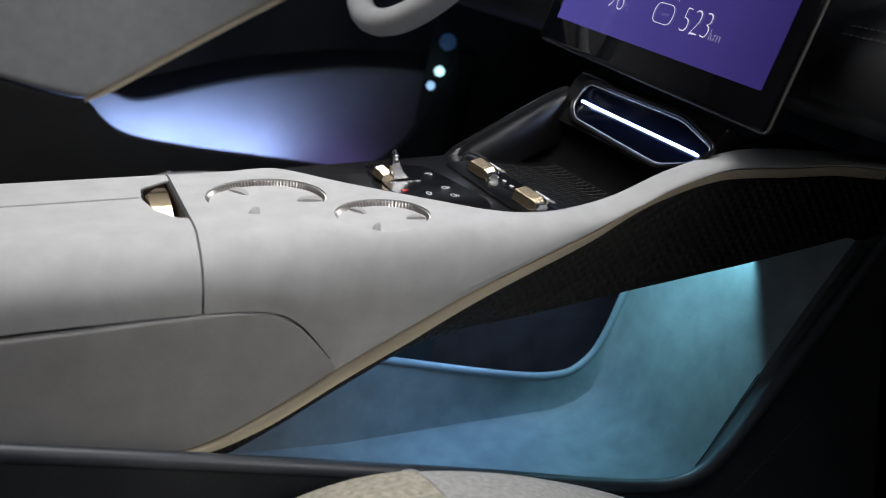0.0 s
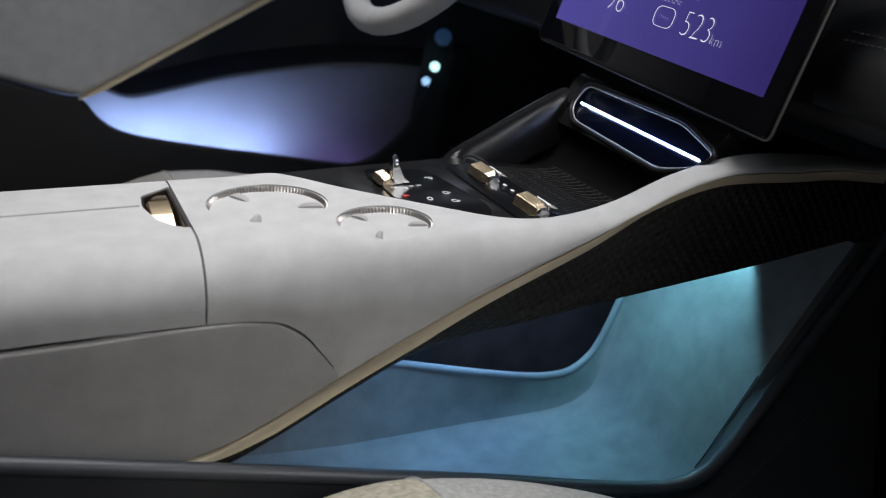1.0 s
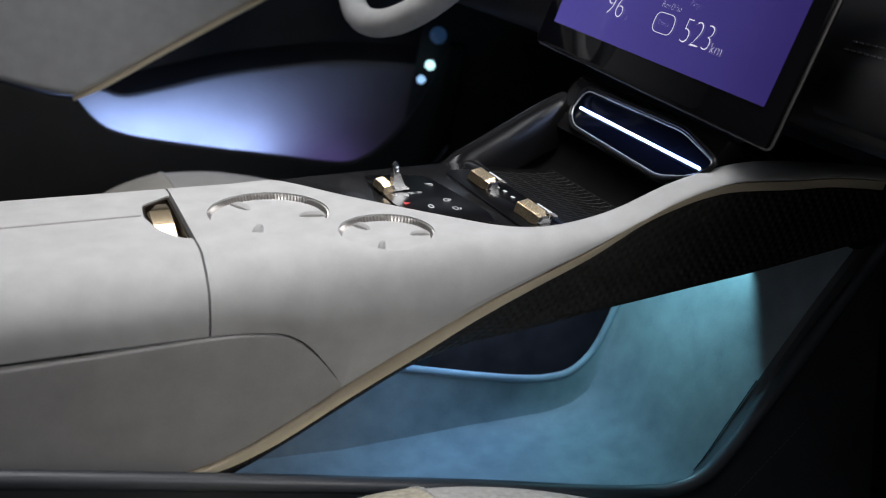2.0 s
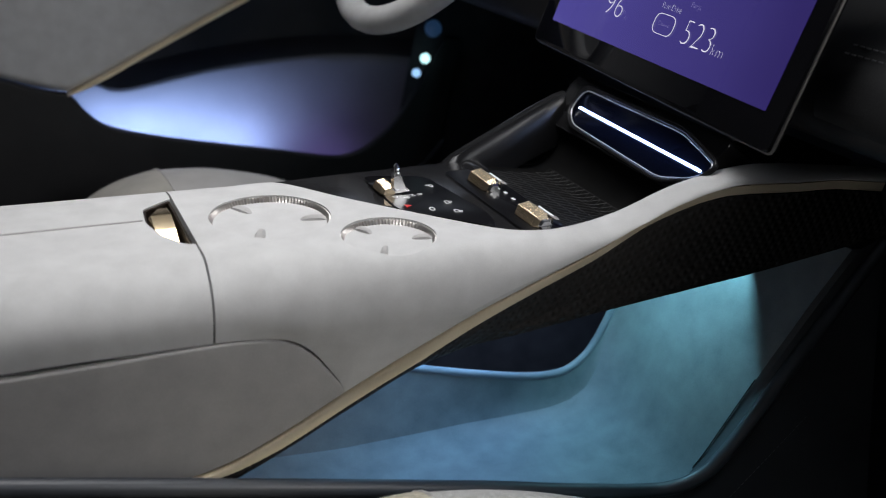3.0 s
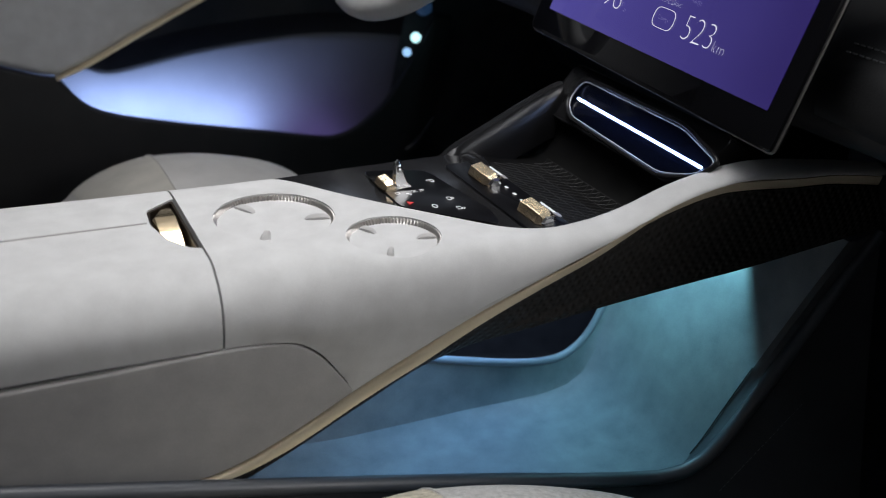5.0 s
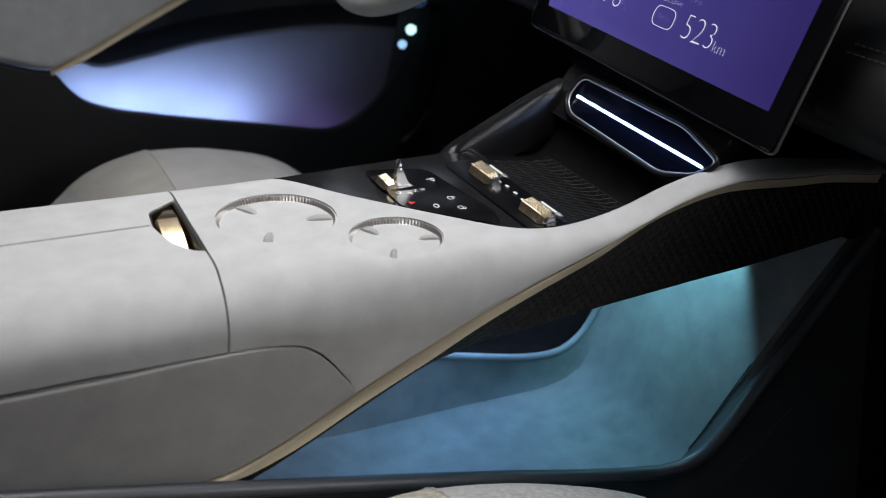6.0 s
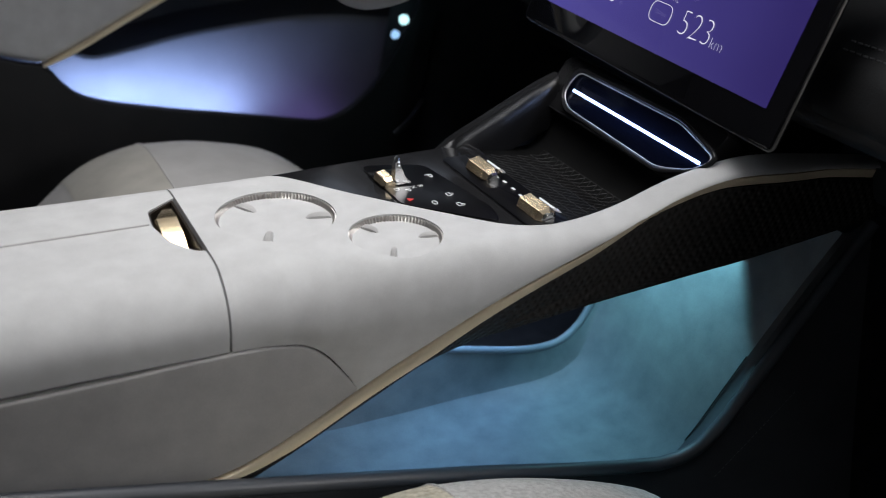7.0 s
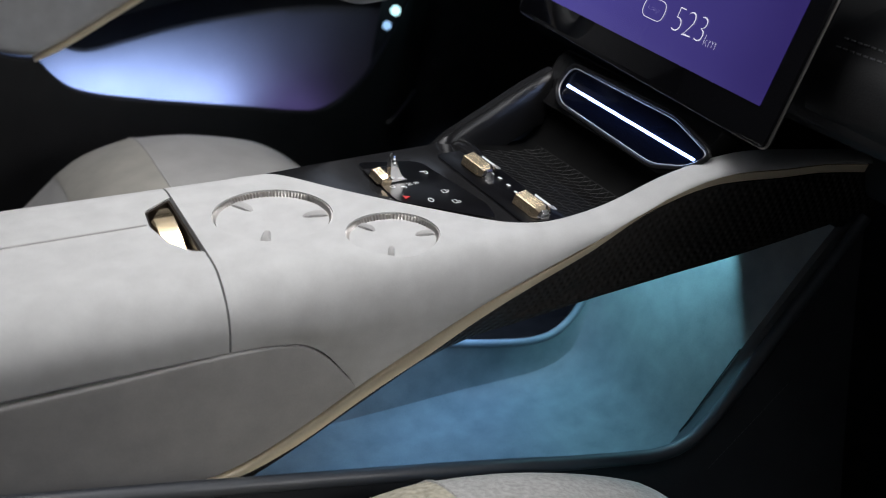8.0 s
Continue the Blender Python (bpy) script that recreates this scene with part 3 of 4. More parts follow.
def faceted(hub, y0, y1, r):
    """A grooved bar of six facets lying across the car."""
    normals = [(-4, 1.0), (52, 1.0), (112, 0.975), (170, 1.0), (235, 0.8), (300, 0.8)]
    corners = []
    for (a, d), (b, e) in zip(normals, normals[1:] + normals[:1]):
        a, b = radians(a), radians(b)
        det = math.cos(a) * math.sin(b) - math.sin(a) * math.cos(b)
        corners.append((r * (d * math.sin(b) - e * math.sin(a)) / det, r * (e * math.cos(a) - d * math.cos(b)) / det))
    shape = rounded(corners, r * 0.10, 2)
    rings = []
    count = int((y0 - y1) / 0.0020)
    pitch = (y0 - y1) / count
    for k in range(count):
        for along, size in ((0.0, 0.92), (0.22, 0.98), (0.5, 1.0), (0.78, 0.98)):
            rings.append([Vector((hub.x + a * size, y0 - (k + along) * pitch, hub.z + b * size)) for a, b in shape])
    rings += [[Vector((hub.x + a * k, y, hub.z + b * k)) for a, b in shape] for y, k in ((y1, 0.94), (y1 - 0.0030, 0.66))]
    return grid_faces(bmesh.new(), rings)


def roller(y0, y1, x, r=0.0086):
    """A grooved roller lying across the panel, with a chrome end."""
    hub = flat(x, (y0 + y1) / 2, -0.0015)
    ro = part("roller", faceted(hub, y0, y1, r), GOLD, panel, "grooved champagne metal roller", smooth=False)
    cap = bmesh.new()
    shape = [(-0.95, 0.0), (-0.50, 0.85), (0.55, 0.98), (1.1, 0.45), (1.0, -0.3), (-0.6, -0.3)]
    grid_faces(cap, [[Vector((hub.x + r * a * k, y, hub.z + r * b * k)) for a, b in rounded(shape, 0.15, 2)] for y, k in ((y1 - 0.0028, 0.74), (y1 - 0.0034, 0.74), (y1 - 0.0046, 0.52))])
    part("roller_cap", cap, CHROME, ro, "polished chrome end cap", smooth=False)
    # thin bar beside the roller, its bright white set as glow
    arm = tube([Vector((hub.x + r * 1.12, y0 - 0.003, hub.z + r * 0.72)), Vector((hub.x + r * 1.12, y1 + 0.004, hub.z + r * 0.72))], 0.0008, 6)
    part("marker_line", arm, ICON_GLOW, ro, "bright white line beside the roller")
    tip = bmesh.new()
    grid_faces(tip, [[Vector((hub.x + r * 1.12 + a, y1 + b, hub.z + r * 0.72 + w)) for a, b in ((-0.0022, 0.004), (0.0022, 0.004), (0.0014, -0.003), (-0.0014, -0.003))] for w in (-0.0004, 0.0004)])
    part("marker_tip", tip, SATIN_CHROME, ro, smooth=False)
    return ro


roller(0.047, 0.0185, 0.3345)
roller(-0.037, -0.066, 0.3350)

# gear selector: champagne block and a chrome fin
base = flat(0.2585, 0.0455, -0.002)
bm = bmesh.new()
fin_profile = [(-0.0085, 0.0), (-0.0060, 0.004), (-0.0040, 0.013), (-0.0028, 0.0205), (0.0, 0.0228), (0.0024, 0.0210), (0.0038, 0.0140), (0.0065, 0.0050), (0.0115, 0.0)]
rings = []
for y, k in ((0.0040, 0.78), (0.0022, 0.96), (-0.0005, 1.0), (-0.0030, 0.82)):
    rings.append([base + Vector((0.0025 + a * (0.7 + 0.1 * k) - b * 0.26, y - 0.0095 + b * 0.06, b * k + (0.0025 + a) * 0.18)) for a, b in fin_profile])
selector = part("gear_selector", grid_faces(bm, rings), CHROME, console, "polished chrome gear selector fin")
part("selector_block", faceted(flat(0.2512, 0.043, -0.0010), 0.0500, 0.0335, 0.0066), GOLD, selector, "grooved champagne block", smooth=False)
bm = box((-0.013, -0.009, -0.0012), (0.009, 0.020, 0.0002), 0.0003)
bm.transform(Matrix.Translation(base) @ Matrix.Rotation(-math.atan(0.18), 4, "Y"))
part("selector_well", bm, GLOSS, selector)
for dz in (0.0160, 0.0190):
    mark = box((-0.0006, -0.0003, -0.0007), (0.0006, 0.0003, 0.0007))
    mark.transform(Matrix.Translation(base + Vector((0.0025 - 0.26 * dz, -0.0127 + 0.06 * dz, dz))))
    part("fin_mark", mark, ICON_GLOW, selector, "small white mark", smooth=False)

# ---------------------------------------------------------------- charging tray with raised lozenges
tray_z = curve_through([(0.352, 0.5115), (0.365, 0.5100), (0.385, 0.5102), (0.405, 0.5112), (0.420, 0.5135), (0.430, 0.5210), (0.437, 0.536), (0.442, 0.556)])
bm = bmesh.new()
grid_faces(bm, [[(x, y, tray_z(x)) for y in stations(0.104, inner_edge(x) - 0.003, 24)] for x in stations(0.352, 0.442, 70)], closed=False)
tray = part("charging_tray", bm, RUBBER, console, "black rubber tray with raised lozenge pattern")
bm = bmesh.new()
pitch = 0.0086
rise_x = pitch * 0.8


def ridge(x0, y0, x1, y1):
    """A low raised line on the tray floor between two points."""
    if min(y0, y1) < inner_edge(max(x0, x1)) + 0.004 or max(y0, y1) > 0.084 or max(x0, x1) > 0.427:
        return
    d = Vector((x1 - x0, y1 - y0)).normalized() * 0.0006
    side = [(x0 - d.y, y0 + d.x), (x1 - d.y, y1 + d.x), (x1 + d.y, y1 - d.x), (x0 + d.y, y0 - d.x)]
    low = [bm.verts.new((a, b, tray_z(a) - 0.0001)) for a, b in side]
    crest = [bm.verts.new((x, y, tray_z(x) + 0.00032)) for x, y in ((x0, y0), (x1, y1))]
    bm.faces.new((low[0], low[1], crest[1], crest[0]))
    bm.faces.new((low[2], low[3], crest[0], crest[1]))


for i in range(11):
    xa, xb = 0.357 + i * rise_x, 0.357 + (i + 1) * rise_x
    for j in range(30):
        y = 0.090 - j * pitch - (pitch / 2 if i % 2 else 0)
        ridge(xa, y, xb, y - pitch / 2)
        ridge(xa, y, xb, y + pitch / 2)
        if i % 2 == 0:
            ridge(xa, y, xa, y - pitch)
tagged(part("lozenge_relief", bm, RUBBER_TOP, tray, smooth=False), kind="stuff")
# glossy cheek on the driver's side of the tray
rings = []
for k in range(19):
    u = k / 18
    v = max(0.0, (u - 0.10) / 0.90)
    x, z = 0.318 + 0.117 * u, 0.5085 + 0.0755 * (1.045 * v - 0.045 * v ** 8)
    z -= 0.016 * max(0.0, 1 - u / 0.2) ** 2
    rise = 0.004 + 0.006 * min(u * 3, 1)
    rings.append([(x, 0.112, z - 0.05), (x, 0.111, z - 0.004), (x, 0.1085, z - 0.0004), (x, 0.105, z), (x, 0.100, z - 0.001), (x, 0.0955, z - rise), (x, 0.0945, z - 0.05)])
part("tray_cheek", grid_faces(bmesh.new(), rings), SATIN_BLACK, console, "satin black cheek beside the tray")
rings = []
for k in range(25):
    u = k / 24
    y = 0.106 - 0.050 * u
    full = math.sqrt(max(1 - abs(2 * u - 1) ** 2.6, 0.0)) * 0.97 + 0.03
    rings.append([(0.3515 + 0.0125 * math.cos(a) * full, y + 0.004 * math.cos(a), 0.5070 + 0.0080 * math.sin(a) * full) for a in stations(0, 2 * math.pi * 23 / 24, 23)])
part("tray_lip", grid_faces(bmesh.new(), rings), GLOSS, console, "rounded piano black lip of the tray")

# ---------------------------------------------------------------- light bar under the screen
rake = radians(25)
vent_o = Vector((0.433, 0.0, 0.5745))
vent = lambda u, v, w: vent_o + Vector((0, 1, 0.022)) * u + Vector((math.sin(rake), 0, math.cos(rake))) * v + Vector((-math.cos(rake), 0, math.sin(rake))) * w
hexa = [(0.0815, 0.0180), (-0.0616, 0.0208), (-0.1135, 0.0095), (-0.100, -0.006), (-0.067, -0.0178), (0.067, -0.0145), (0.083, -0.004)]
bar = part("light_bar", slab(rounded(hexa, 0.010), lambda u, v, w: vent(u, v, w - 0.003), 0.02, 0.001), NAVY_GLASS, console, "black glass light bar with a bluish-white line")
ring_pts = rounded(hexa, 0.010)
part("bezel", closed_tube([vent(u, v, -0.0014) for u, v in ring_pts], 0.0006, 10), SATIN_CHROME, bar, "thin chrome bezel")
grow = lambda k: [(u * (1 + k / 0.11), v * (1 + k / 0.022)) for u, v in ring_pts]
part("bezel_rim", closed_tube([vent(u, v, -0.001) for u, v in grow(0.0034)], 0.0021, 10), GLOSS, bar)
part("light_line", tube([vent(u, 0.0012, 0.0) for u in stations(0.0705, -0.1035, 20)], 0.0012, 8), STRIP_GLOW, bar, "bluish-white light line")
outline = [(0.112, 0.030), (-0.108, 0.034), (-0.100, 0.0), (-0.080, -0.022), (0.112, -0.022)]
part("bar_housing", slab(rounded(outline, 0.01), lambda u, v, w: vent(u, v, w - 0.006), 0.03, 0.002), GLOSS, console)

# ---------------------------------------------------------------- open stowage tray under the bridge
rim_far = curve_through([(-0.2, 0.345), (0.10, 0.327), (0.32, 0.312), (0.41, 0.304), (0.472, 0.3012), (0.500, 0.305), (0.518, 0.314), (0.532, 0.332)])
rim_pts_far = [(x, rim_far(x)) for x in stations(-0.2, 0.50, 40)] + [(0.511, 0.309), (0.521, 0.3165), (0.530, 0.328), (0.537, 0.344), (0.5425, 0.366), (0.5475, 0.395), (0.552, 0.44), (0.556, 0.50)]
rim_pts_near = [(x, rim_far(x) - 0.003) for x in stations(-0.2, 0.46, 40)] + [(0.486, 0.3005), (0.505, 0.308), (0.521, 0.322), (0.534, 0.345), (0.547, 0.374), (0.560, 0.405), (0.576, 0.442), (0.598, 0.492), (0.62, 0.54)]
floor_pts = [(-0.2, 0.20), (0.0, 0.205), (0.15, 0.212), (0.276, 0.225), (0.36, 0.240), (0.44, 0.2555), (0.49, 0.266), (0.515, 0.276), (0.532, 0.293), (0.5395, 0.318), (0.546, 0.36), (0.556, 0.42), (0.568, 0.48), (0.58, 0.53)]


def spaced(points, n):
    """n + 1 points evenly along a line."""
    d = [0.0]
    for a, b in zip(points, points[1:]):
        d.append(d[-1] + math.hypot(b[0] - a[0], b[1] - a[1]))
    return [tuple(float(np.interp(d[-1] * k / n, d, [p[i] for p in points])) for i in (0, 1)) for k in range(n + 1)]


N = 90
near_y = curve_through([(-0.2, -0.100), (0.40, -0.100), (0.47, -0.102), (0.53, -0.117), (0.62, -0.125)])
fr, nr, fl = spaced(rim_pts_far, N), spaced(rim_pts_near, N), spaced(floor_pts, N)
rings = []
for (fx, fz), (bx, bz), (nx, nz) in zip(fr, fl, nr):
    ny = near_y(nx)
    ring = [(fx, 0.090, fz)]
    edge = -0.086 - 0.20 * max(0.0, bz - 0.293)
    sweep = 0.007 * min(1.0, max(0.0, (fz - bz - 0.01) / 0.05))
    for k in range(1, 6):
        u = k / 6
        ring.append((fx * (1 - u) + bx * u, 0.090 - 0.006 * u * u, fz * (1 - u) + (bz + sweep) * u))
    ring.append((bx, 0.082, bz + sweep))
    for k in range(1, 18):
        u = (k / 18) ** 1.7
        ring.append((bx, 0.082 - (0.082 - edge) * u, bz - 0.002 * math.sin(math.pi * u) + sweep * max(0.0, 1 - u / 0.22) ** 2.0))
    ring.append((bx, edge, bz + 0.0006))
    for k in range(1, 6):
        u = k / 6
        ring.append((bx * (1 - u) + nx * u, (edge - 0.004) * (1 - u) + ny * u, bz * (1 - u) + nz * u))
    ring.append((nx, ny, nz))
    rings.append(ring)
tub = part("stowage_tray", grid_faces(bmesh.new(), [r[:-6] for r in rings], closed=False), TRAY_SUEDE, console, "suede-lined stowage tray lit teal and blue")
# last strip up to the rim, set darker than the lining
part("near_wall", grid_faces(bmesh.new(), [r[-7:] for r in rings], closed=False), TRAY_EDGE, tub, "leather inner edge below the rim, darker than the lining")
part("tray_rim", tube([(x, 0.0915, z) for x, z in fr], 0.0038, 10), RIM, tub, "rounded leather rim")
# the near rim is set in a darker tone than the far rim
part("tray_rim", tube([(x, near_y(x) - 0.0030, z - 0.0018) for x, z in nr], 0.0062, 14), RIM_DARK, tub, "rounded leather rim, darker than the far one")
part("tray_seam", tube([(bx - 0.001, -0.086 - 0.20 * max(0.0, bz - 0.293), bz + 0.001) for bx, bz in fl if 0.30 < bz < 0.405], 0.0006, 6), PLASTIC, tub)

# unseen pod and plate under the bridge, added to cut the light towards the passenger
pod = part("lamp_pod", box((0.440, 0.004, 0.4585), (0.466, 0.034, 0.478), 0.002), PLASTIC, console, "small black pod added at the lamp")
shade = [(0.0165, 0.472), (0.0140, 0.4592), (0.0121, 0.4575), (0.0101, 0.4552), (0.0079, 0.4528), (0.0054, 0.4504), (0.0030, 0.4483), (-0.002, 0.441), (-0.012, 0.441), (-0.012, 0.472)]
part("lamp_baffle", slab(shade, lambda u, v, w: Vector((0.472 + w, u, v)), 0.0008), PLASTIC, pod)

# second unseen plate, gives the side lamp's light its edge on the tray wall
bm = box((0.532, -0.0365, 0.4932), (0.576, -0.0350, 0.5215), 0.0003)
part("side_lamp_baffle", bm, PLASTIC, console, "thin black plate added to cut lamp light")

# outer skirts of the tray, towards both footwells
for sign, pts in ((-1, nr), (1, fr)):
    rings = []
    for x, z in pts:
        y = near_y(x) - 0.003 if sign < 0 else 0.0935
        ring = []
        for k in range(9):
            u = k / 8
            flare = 0.05 * u ** 1.5 + (0.10 * u if x > 0.45 and sign < 0 else 0.0)
            ring.append((x + 0.06 * u * (1 if z > 0.32 else 0.2), y + sign * flare, z * (1 - u) + 0.0 * u - 0.002 * (u > 0)))
        rings.append(ring)
    part("skirt", grid_faces(bmesh.new(), rings, closed=False), SKIRT, console, "black leather skirt down to the floor")

# faint sewn line on the skirt
sewn = bmesh.new()
start, along = Vector((0.5424, -0.1335, 0.3101)), Vector((0.0523, -0.0083, 0.0898))
for k in range(22):
    u, v = k / 22 - 0.15, (k + 0.6) / 22 - 0.15
    tube([start + along * s + Vector((-0.48, -0.86, 0.2)) * (0.0010 + 0.0016 * max(0.0, s * (1 - s))) for s in (u, v)], 0.00022, 5, sewn)
tagged(part("skirt_stitching", sewn, THREAD, console, "grey thread stitching"), kind="stuff")

# ---------------------------------------------------------------- touchscreen
screen = thing("touchscreen", (0.45, 0.0, 0.60), "large black touchscreen with a violet display", "screen")
tilt = radians(9)
scr_o = Vector((0.430, -0.1695, 0.6085))
lat = Vector((0.012, 0.9995, 0.030)).normalized()
scr_up = Vector((math.sin(tilt), -0.030, math.cos(tilt))).normalized()
scr_n = lat.cross(scr_up).normalized() * -1
if scr_n.x > 0:
    scr_n = -scr_n
on_screen = lambda u, v, w: scr_o + lat * u + scr_up * v + scr_n * w
W, HGT = 0.346, 0.225
glass = part("glass", slab(rounded([(0.003, -0.0032), (W, -0.001), (W, HGT), (0.003, HGT)], 0.005), on_screen, 0.008, 0.0012), GLASS_BLACK, screen, "black cover glass")
part("frame", closed_tube([on_screen(u, v, -0.0045) for u, v in rounded([(0.0028, -0.0034), (W + 0.0002, -0.0012), (W + 0.0002, HGT), (0.0028, HGT)], 0.005)], 0.0012, 8), DARK_METAL, screen, "thin dark metal frame")
display = part("display", slab(rounded([(0.0205, 0.0220), (0.3256, 0.0220), (0.3256, HGT - 0.012), (0.0205, HGT - 0.012)], 0.001), lambda u, v, w: on_screen(u, v, w + 0.0006), 0.0004), DISPLAY, screen,
               "violet display with range readout", )
right = -lat
screen_turn = Matrix((right, scr_up, scr_n)).transposed().to_4x4()


def screen_text(name, text, u, v, h, mat, width):
    """Text on the display; u is the distance from the passenger-side edge to where it starts."""
    lettering(name, text, h, Matrix.Translation(on_screen(u, v, 0.0014)) @ screen_turn, mat, display, thin=0.045, width=width)


screen_text("readout", "523", 0.1375, 0.0430, 0.0205, TEXT_GLOW, 0.0370)
screen_text("readout", "km", 0.0972, 0.0430, 0.0088, TEXT_GLOW, 0.0132)
screen_text("readout", "96", 0.2505, 0.0442, 0.0205, TEXT_GLOW, 0.0262)
screen_text("readout", "%", 0.2222, 0.0447, 0.0080, TEXT_DIM, 0.0078)
screen_text("readout", "Pure Drive", 0.1748, 0.0642, 0.0052, TEXT_GLOW, 0.0258)
screen_text("readout", "Range", 0.1403, 0.0715, 0.0044, TEXT_DIM, 0.0125)
screen_text("readout", "Change", 0.1713, 0.0508, 0.0036, TEXT_DIM, 0.0152)
pill = [on_screen(u, v, 0.0014) for u, v in rounded([(0.1502, 0.0443), (0.1770, 0.0443), (0.1770, 0.0603), (0.1502, 0.0603)], 0.0080)]
part("button_outline", closed_tube(pill, 0.00028, 5), TEXT_GLOW, display)

# ---------------------------------------------------------------- dashboard
dash = thing("dashboard", (0.62, 0.0, 0.55), "black leather dashboard with stitched lower edge", "dashboard")
profile = [(0.478, 0.618), (0.478, 0.65), (0.50, 0.69), (0.55, 0.735), (0.62, 0.78), (0.80, 0.80), (1.0, 0.80), (1.0, 0.50), (0.80, 0.50), (0.70, 0.60), (0.60, 0.612)]
bm = grid_faces(bmesh.new(), [[(x, y, z) for x, z in rounded(profile, 0.03, 4)] for y in stations(-0.93, 0.93, 24)])
part("dash_body", bm, LEATHER, dash, "black leather dash body")
bm = grid_faces(bmesh.new(), [[(x + 0.02 * max(0, y + 0.3), y, z) for x, z in rounded([(0.482, 0.622), (0.470, 0.640), (0.474, 0.668), (0.50, 0.70), (0.62, 0.76), (0.70, 0.76), (0.70, 0.612), (0.56, 0.612)], 0.012, 4)] for y in stations(-0.93, -0.150, 20)])
part("dash_pad", bm, LEATHER, dash, "padded leather edge on the passenger side")

bm = grid_faces(bmesh.new(), [[(x + 0.10 * max(0.0, y + 0.150), y, z) for x, z in rounded([(0.592, 0.560), (0.574, 0.590), (0.575, 0.640), (0.62, 0.66), (0.70, 0.66), (0.70, 0.55)], 0.012, 4)] for y in stations(-0.93, -0.105, 20)])
part("knee_pad", bm, LEATHER, dash, "padded leather knee panel")
stitch = bmesh.new()
for x0, z0 in ((0.4828, 0.6792), (0.4880, 0.6856)):
    for k in range(64):
        y = -0.152 - k * 0.0062
        tube([(x0 + 0.02 * max(0, b + 0.3), b, z0) for b in (y, y - 0.0038)], 0.0007, 5, stitch)
tagged(part("stitching", stitch, THREAD, dash, "grey thread stitching"), kind="stuff")

# ---------------------------------------------------------------- steering wheel
wheel = thing("steering_wheel", (0.36, 0.37, 0.76), "pale leather steering wheel with a dark hub", "steering wheel")
hub = Vector((0.405, 0.365, 0.752))
w_up = Vector((math.sin(radians(24)), 0, math.cos(radians(24))))
pts = []
for k in range(72):
    a = 2 * math.pi * k / 72
    pts.append(hub + Vector((0, 1, 0)) * (0.180 * math.cos(a)) + w_up * (0.178 * math.sin(a)))
part("rim", closed_tube(pts, 0.0148, 14), SUEDE, wheel, "pale leather rim")
bm = bmesh.new()
grid_faces(bm, [[hub + Vector((w, 0, 0)) + Vector((0, 1, 0)) * u + w_up * v for u, v in rounded([(-0.07, -0.06), (0.07, -0.06), (0.085, 0.05), (-0.085, 0.05)], 0.03)] for w in (-0.02, 0.03)])
part("hub", bm, PLASTIC, wheel, "dark hub")
for s in (-1, 1):
    part("spoke", tube([hub + Vector((0.005, s * 0.06, 0)), hub + Vector((0.005, s * 0.17, 0.01))], 0.016, 10, flat=1.3), PLASTIC, wheel)
part("column", tube([hub + Vector((0.02, 0, 0)), hub + Vector((0.30, 0, -0.10))], 0.05, 20), PLASTIC, wheel, "dark steering column cover")

# ---------------------------------------------------------------- driver's door
door = thing("driver_door", (0.2, 0.72, 0.0), "driver door with pale armrest, champagne trim and lit pocket", "car door")
gold_door = curve_through([(0.079, 0.4035), (0.11, 0.4235), (0.173, 0.472), (0.239, 0.522), (0.306, 0.572), (0.45, 0.68)])
arm_low = curve_through([(-0.6, 0.54), (-0.30, 0.470), (-0.12, 0.436), (-0.023, 0.4165), (0.029, 0.4085), (0.065, 0.4045), (0.079, 0.4055)])
rings = []
for x in stations(-0.6, 0.079, 40) + stations(0.085, 0.45, 24):
    low = arm_low(x) if x <= 0.079 else gold_door(x) + 0.003
    ring = [(x, 0.72, low), (x, 0.664, low)]
    for k in range(1, 7):
        a = math.pi / 2 * k / 6
        ring.append((x, 0.664 - 0.012 * math.sin(a), low + 0.012 * (1 - math.cos(a))))
    for k in range(1, 8):
        u = k / 8
        ring.append((x, 0.652 - 0.010 * math.sin(math.pi * u), (low + 0.012) * (1 - u) + 0.70 * u))
    rings.append(ring + [(x, 0.655, 0.70), (x, 0.72, 0.70)])
part("armrest", grid_faces(bmesh.new(), rings), SUEDE, door, "pale suede door armrest panel")
rings = []
for x in stations(0.077, 0.45, 40):
    z, h = gold_door(x), 0.0034 * min(1.0, 0.2 + (x - 0.077) / 0.03)
    rings.append([(x, 0.653, z + h), (x, 0.648, z + 0.6 * h), (x, 0.648, z - 0.6 * h), (x, 0.653, z - h), (x, 0.68, z - h), (x, 0.68, z + h)])
part("door_trim", grid_faces(bmesh.new(), rings), GOLD_SATIN, door, "satin champagne trim strip")
bend = curve_through([(-0.6, 0.735), (0.36, 0.735), (0.44, 0.728), (0.52, 0.700), (0.58, 0.668)])
crease = curve_through([(-0.6, 0.45), (0.08, 0.412), (0.12, 0.400), (0.15, 0.3945), (0.20, 0.4115), (0.267, 0.4374), (0.35, 0.4617), (0.46, 0.4878), (0.60, 0.51)])
rings = []
for x in stations(-0.6, 0.58, 80):
    fold = crease(x)
    rings.append([(x, bend(x), z) for z in stations(0.30, fold - 0.006, 6)] +
                 [(x, bend(x) + 0.0012, fold), (x, bend(x) + 0.006, fold + 0.004), (x, bend(x) + 0.05, fold + 0.024), (x, bend(x) + 0.056, fold + 0.05), (x, bend(x) + 0.056, 0.80)])
part("door_card", grid_faces(bmesh.new(), [r[:9] for r in rings], closed=False), DOOR_PANEL, door, "smooth door card lit blue-violet")
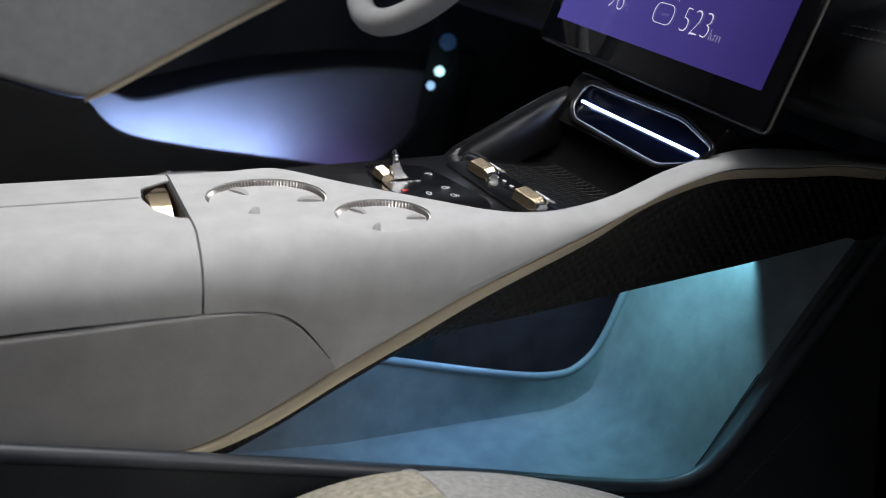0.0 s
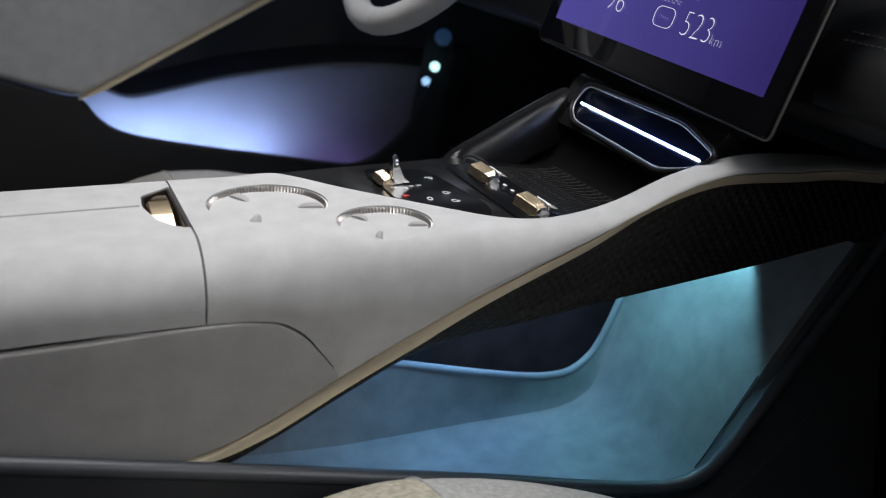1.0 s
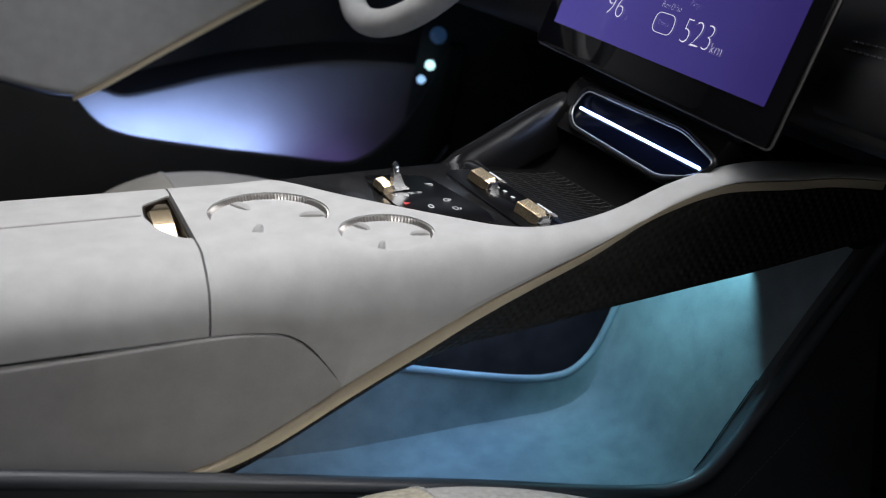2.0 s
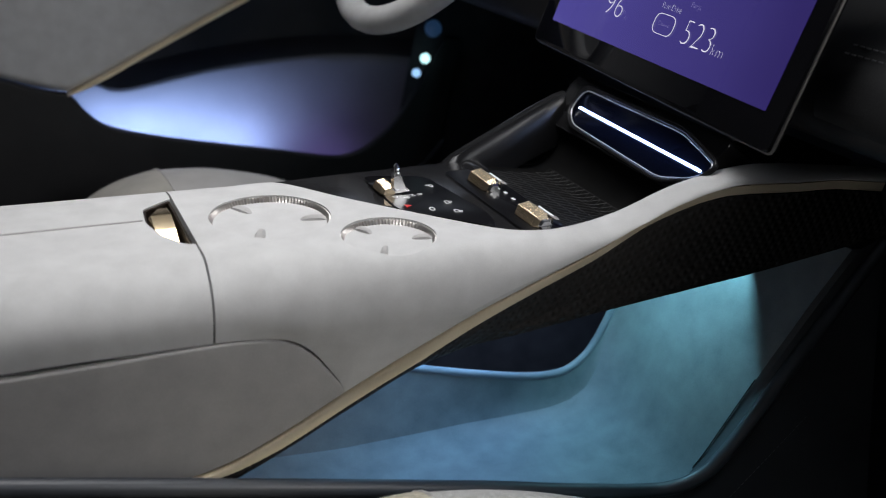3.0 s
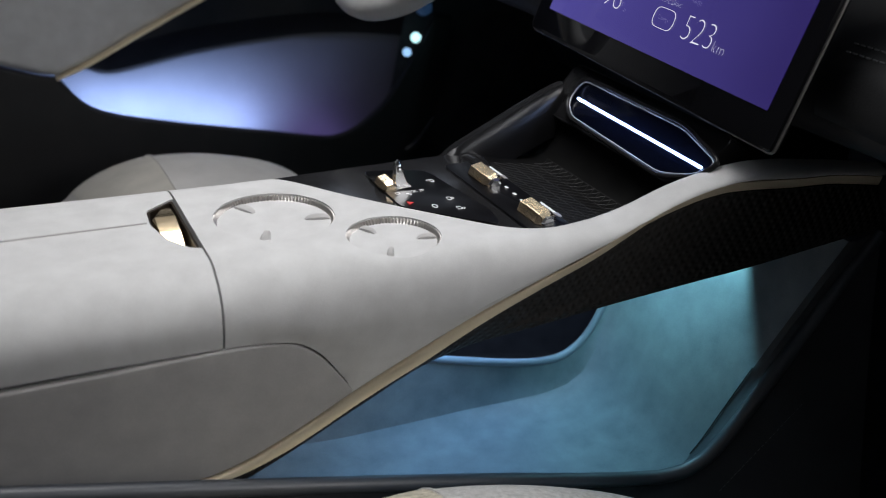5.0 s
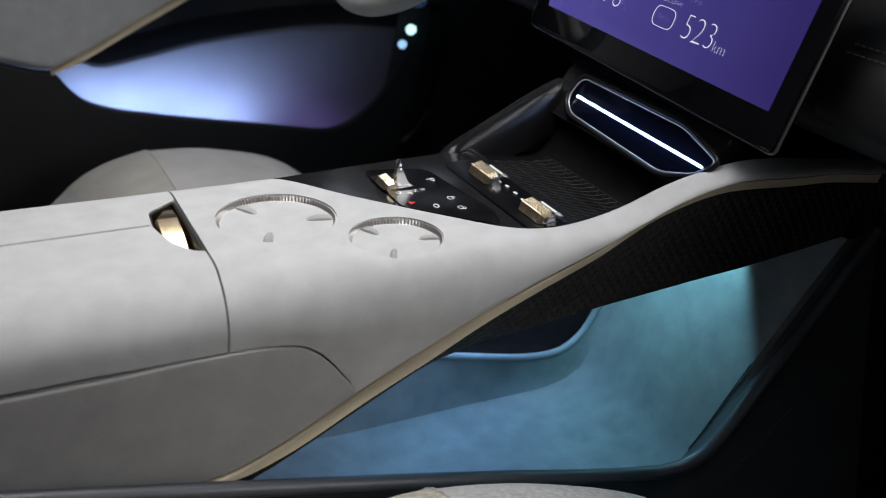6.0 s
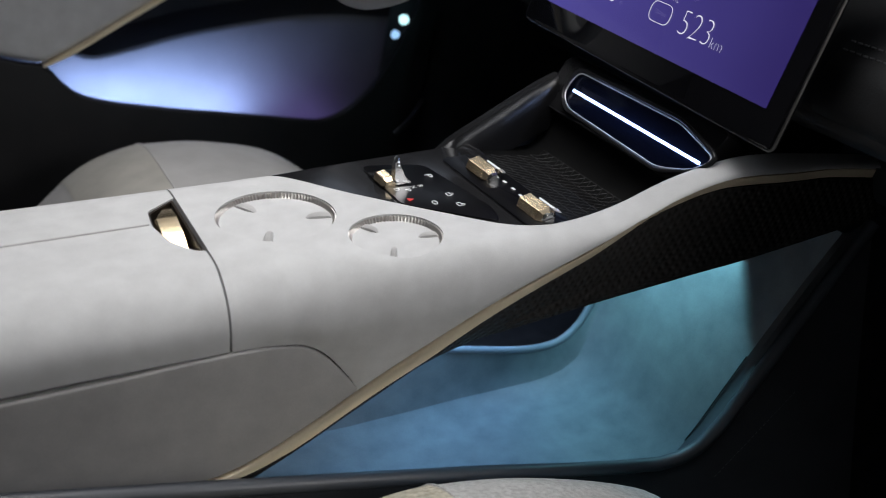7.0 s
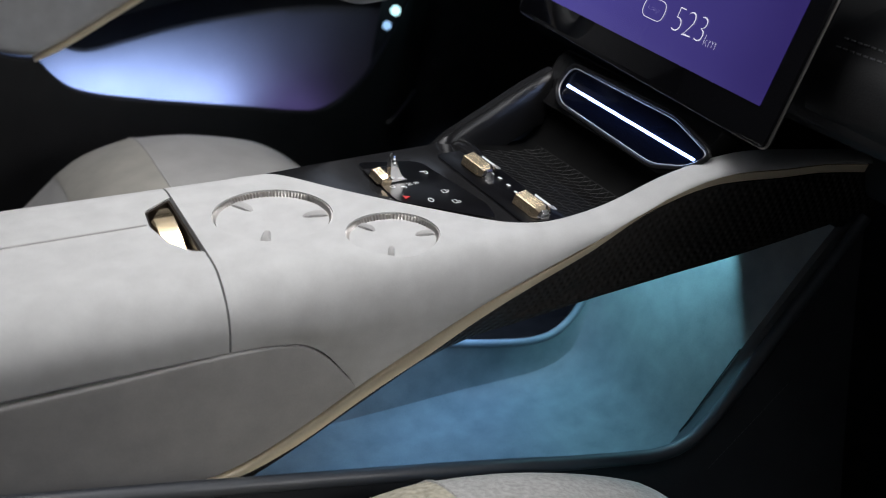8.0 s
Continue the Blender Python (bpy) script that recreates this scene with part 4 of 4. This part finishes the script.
# above the crease the card goes over to black
part("upper_card", grid_faces(bmesh.new(), [r[8:] for r in rings], closed=False), LEATHER, door, "upper door card, darker than the lower")
lip = curve_through([(0.078, 0.403), (0.086, 0.398), (0.100, 0.384), (0.120, 0.371), (0.150, 0.3635), (0.20, 0.360), (0.246, 0.3585), (0.362, 0.3572), (0.43, 0.3560), (0.459, 0.3590), (0.486, 0.3730), (0.503, 0.3890), (0.524, 0.4150), (0.545, 0.4600), (0.562, 0.510)])
rings = []
for x in stations(-0.6, 0.076, 40) + stations(0.079, 0.60, 100):
    top = arm_low(x) - 0.0015 if x < 0.078 else lip(min(x, 0.575))
    ring = [(x, 0.667, 0.0), (x, 0.667, top - 0.003), (x, 0.665, top - 0.0006), (x, 0.662, top), (x, 0.659, top - 0.0006), (x, 0.656, top - 0.003)]
    rings.append(ring + [(x, 0.655, top - 0.01), (x, 0.652, top * 0.5), (x, 0.655, 0.0)])
part("door_pocket", grid_faces(bmesh.new(), rings), LEATHER, door, "black leather door pocket front")
bm = box((-0.6, 0.666, 0.300), (0.60, 0.735, 0.310))
part("pocket_floor", bm, PLASTIC, door)

# lamps on the kick panel beside the pedals
kick = thing("kick_panel", (0.60, 0.66, 0.3), "black kick panel with small round lamps", "panel")
rings = []
for x in stations(0.535, 1.0, 16):
    u = (x - 0.535) / 0.465
    rings.append([(x, 0.672 - 0.022 * min(u * 2.6, 1), z) for z in stations(0.0, 0.70, 8)])
part("kick_cover", grid_faces(bmesh.new(), rings, closed=False), KICK_CARPET, kick)


def led(x, y, z, r, mat):
    bm = bmesh.new()
    bmesh.ops.create_uvsphere(bm, u_segments=16, v_segments=10, radius=r)
    bm.transform(Matrix.Translation((x, y, z)))
    part("round_lamp", bm, mat, kick, "small round lamp")


part("sill_edge", tube([(0.563 + 0.036 * u, 0.640, 0.350 + 0.052 * u - 0.006 * math.sin(math.pi * u)) for u in stations(0, 1, 12)], 0.0045, 10), SATIN_BLACK, kick, "satin black edge of the door sill")
LED_DIM = glow("led_dim_blue", (0.04, 0.11, 0.26), 0.22)
led(0.553, 0.655, 0.556, 0.012, LED_DIM)
led(0.543, 0.640, 0.515, 0.0072, LED_WHITE)
led(0.534, 0.640, 0.493, 0.0062, LED_BLUE)

# ---------------------------------------------------------------- seats


def seat(name, profile, y_centre, half, square, low, insert, cover, cloth, label):
    """A seat cushion: the profile along x gives its crown, rounded off to the sides."""
    th = thing(name, (0.1, y_centre, 0.0), label, "car seat")
    crown = curve_through(profile)
    x0, x1 = profile[0][0], profile[-1][0]
    rings = []
    for x in stations(x0, x1, 48):
        top = crown(x)
        base = min(low, top - 0.01)
        ring = [(x, y_centre + half * 1.0, base)]
        for k in range(25):
            a = math.pi * k / 24
            c, s = math.cos(a), math.sin(a)
            y = y_centre + half * math.copysign(abs(c) ** 0.55, c)
            ring.append((x, y, base + (top - base) * abs(s) ** square))
        ring.append((x, y_centre - half, base))
        rings.append(ring)
    part("cushion", grid_faces(bmesh.new(), rings), cover, th, "pale grey cushion")

    def crown_at(x, y):
        c = min(abs((y - y_centre) / half), 0.999) ** (1 / 0.55)
        base = min(low, crown(x) - 0.01)
        return base + (crown(x) - base) * math.sqrt(1 - c * c) ** square

    bm = grid_faces(bmesh.new(), [[(x, y, crown_at(x, y) + 0.0012) for y in stations(y_centre - half * 0.955, y_centre + half * 0.955, 40)] for x in stations(insert[0], insert[1], 20)], closed=False)
    part("insert", bm, cloth, th, "beige insert")
    for x in insert[1:]:
        part("piping", tube([(x, y, crown_at(x, y) + 0.0010) for y in stations(y_centre - half * 0.985, y_centre + half * 0.985, 60)], 0.0014, 6), cover, th)
    bm = box((x0 - 0.45, y_centre - half, 0.0), (x1 - 0.03, y_centre + half, 0.24), 0.02)
    part("seat_base", bm, LEATHER, th, "black seat base")


seat("driver_seat", [(0.036, 0.23), (0.060, 0.276), (0.103, 0.335), (0.155, 0.367), (0.200, 0.377), (0.241, 0.3795), (0.308, 0.374), (0.345, 0.359), (0.368, 0.34), (0.385, 0.30)], 0.36, 0.20, 0.38, 0.19, (0.085, 0.165), SEAT_SMOOTH, SEAT_BEIGE,
                     "pale grey textile driver seat cushion with a beige insert")
seat("passenger_seat", [(0.04, 0.22), (0.09, 0.286), (0.14, 0.327), (0.19, 0.352), (0.238, 0.361), (0.30, 0.359), (0.36, 0.349), (0.41, 0.336), (0.445, 0.321), (0.475, 0.29), (0.49, 0.25)], -0.36, 0.235, 0.20, 0.16, (0.10, 0.235), SEAT, SEAT_INSERT,
                      "pale grey textile passenger seat cushion with a perforated insert")
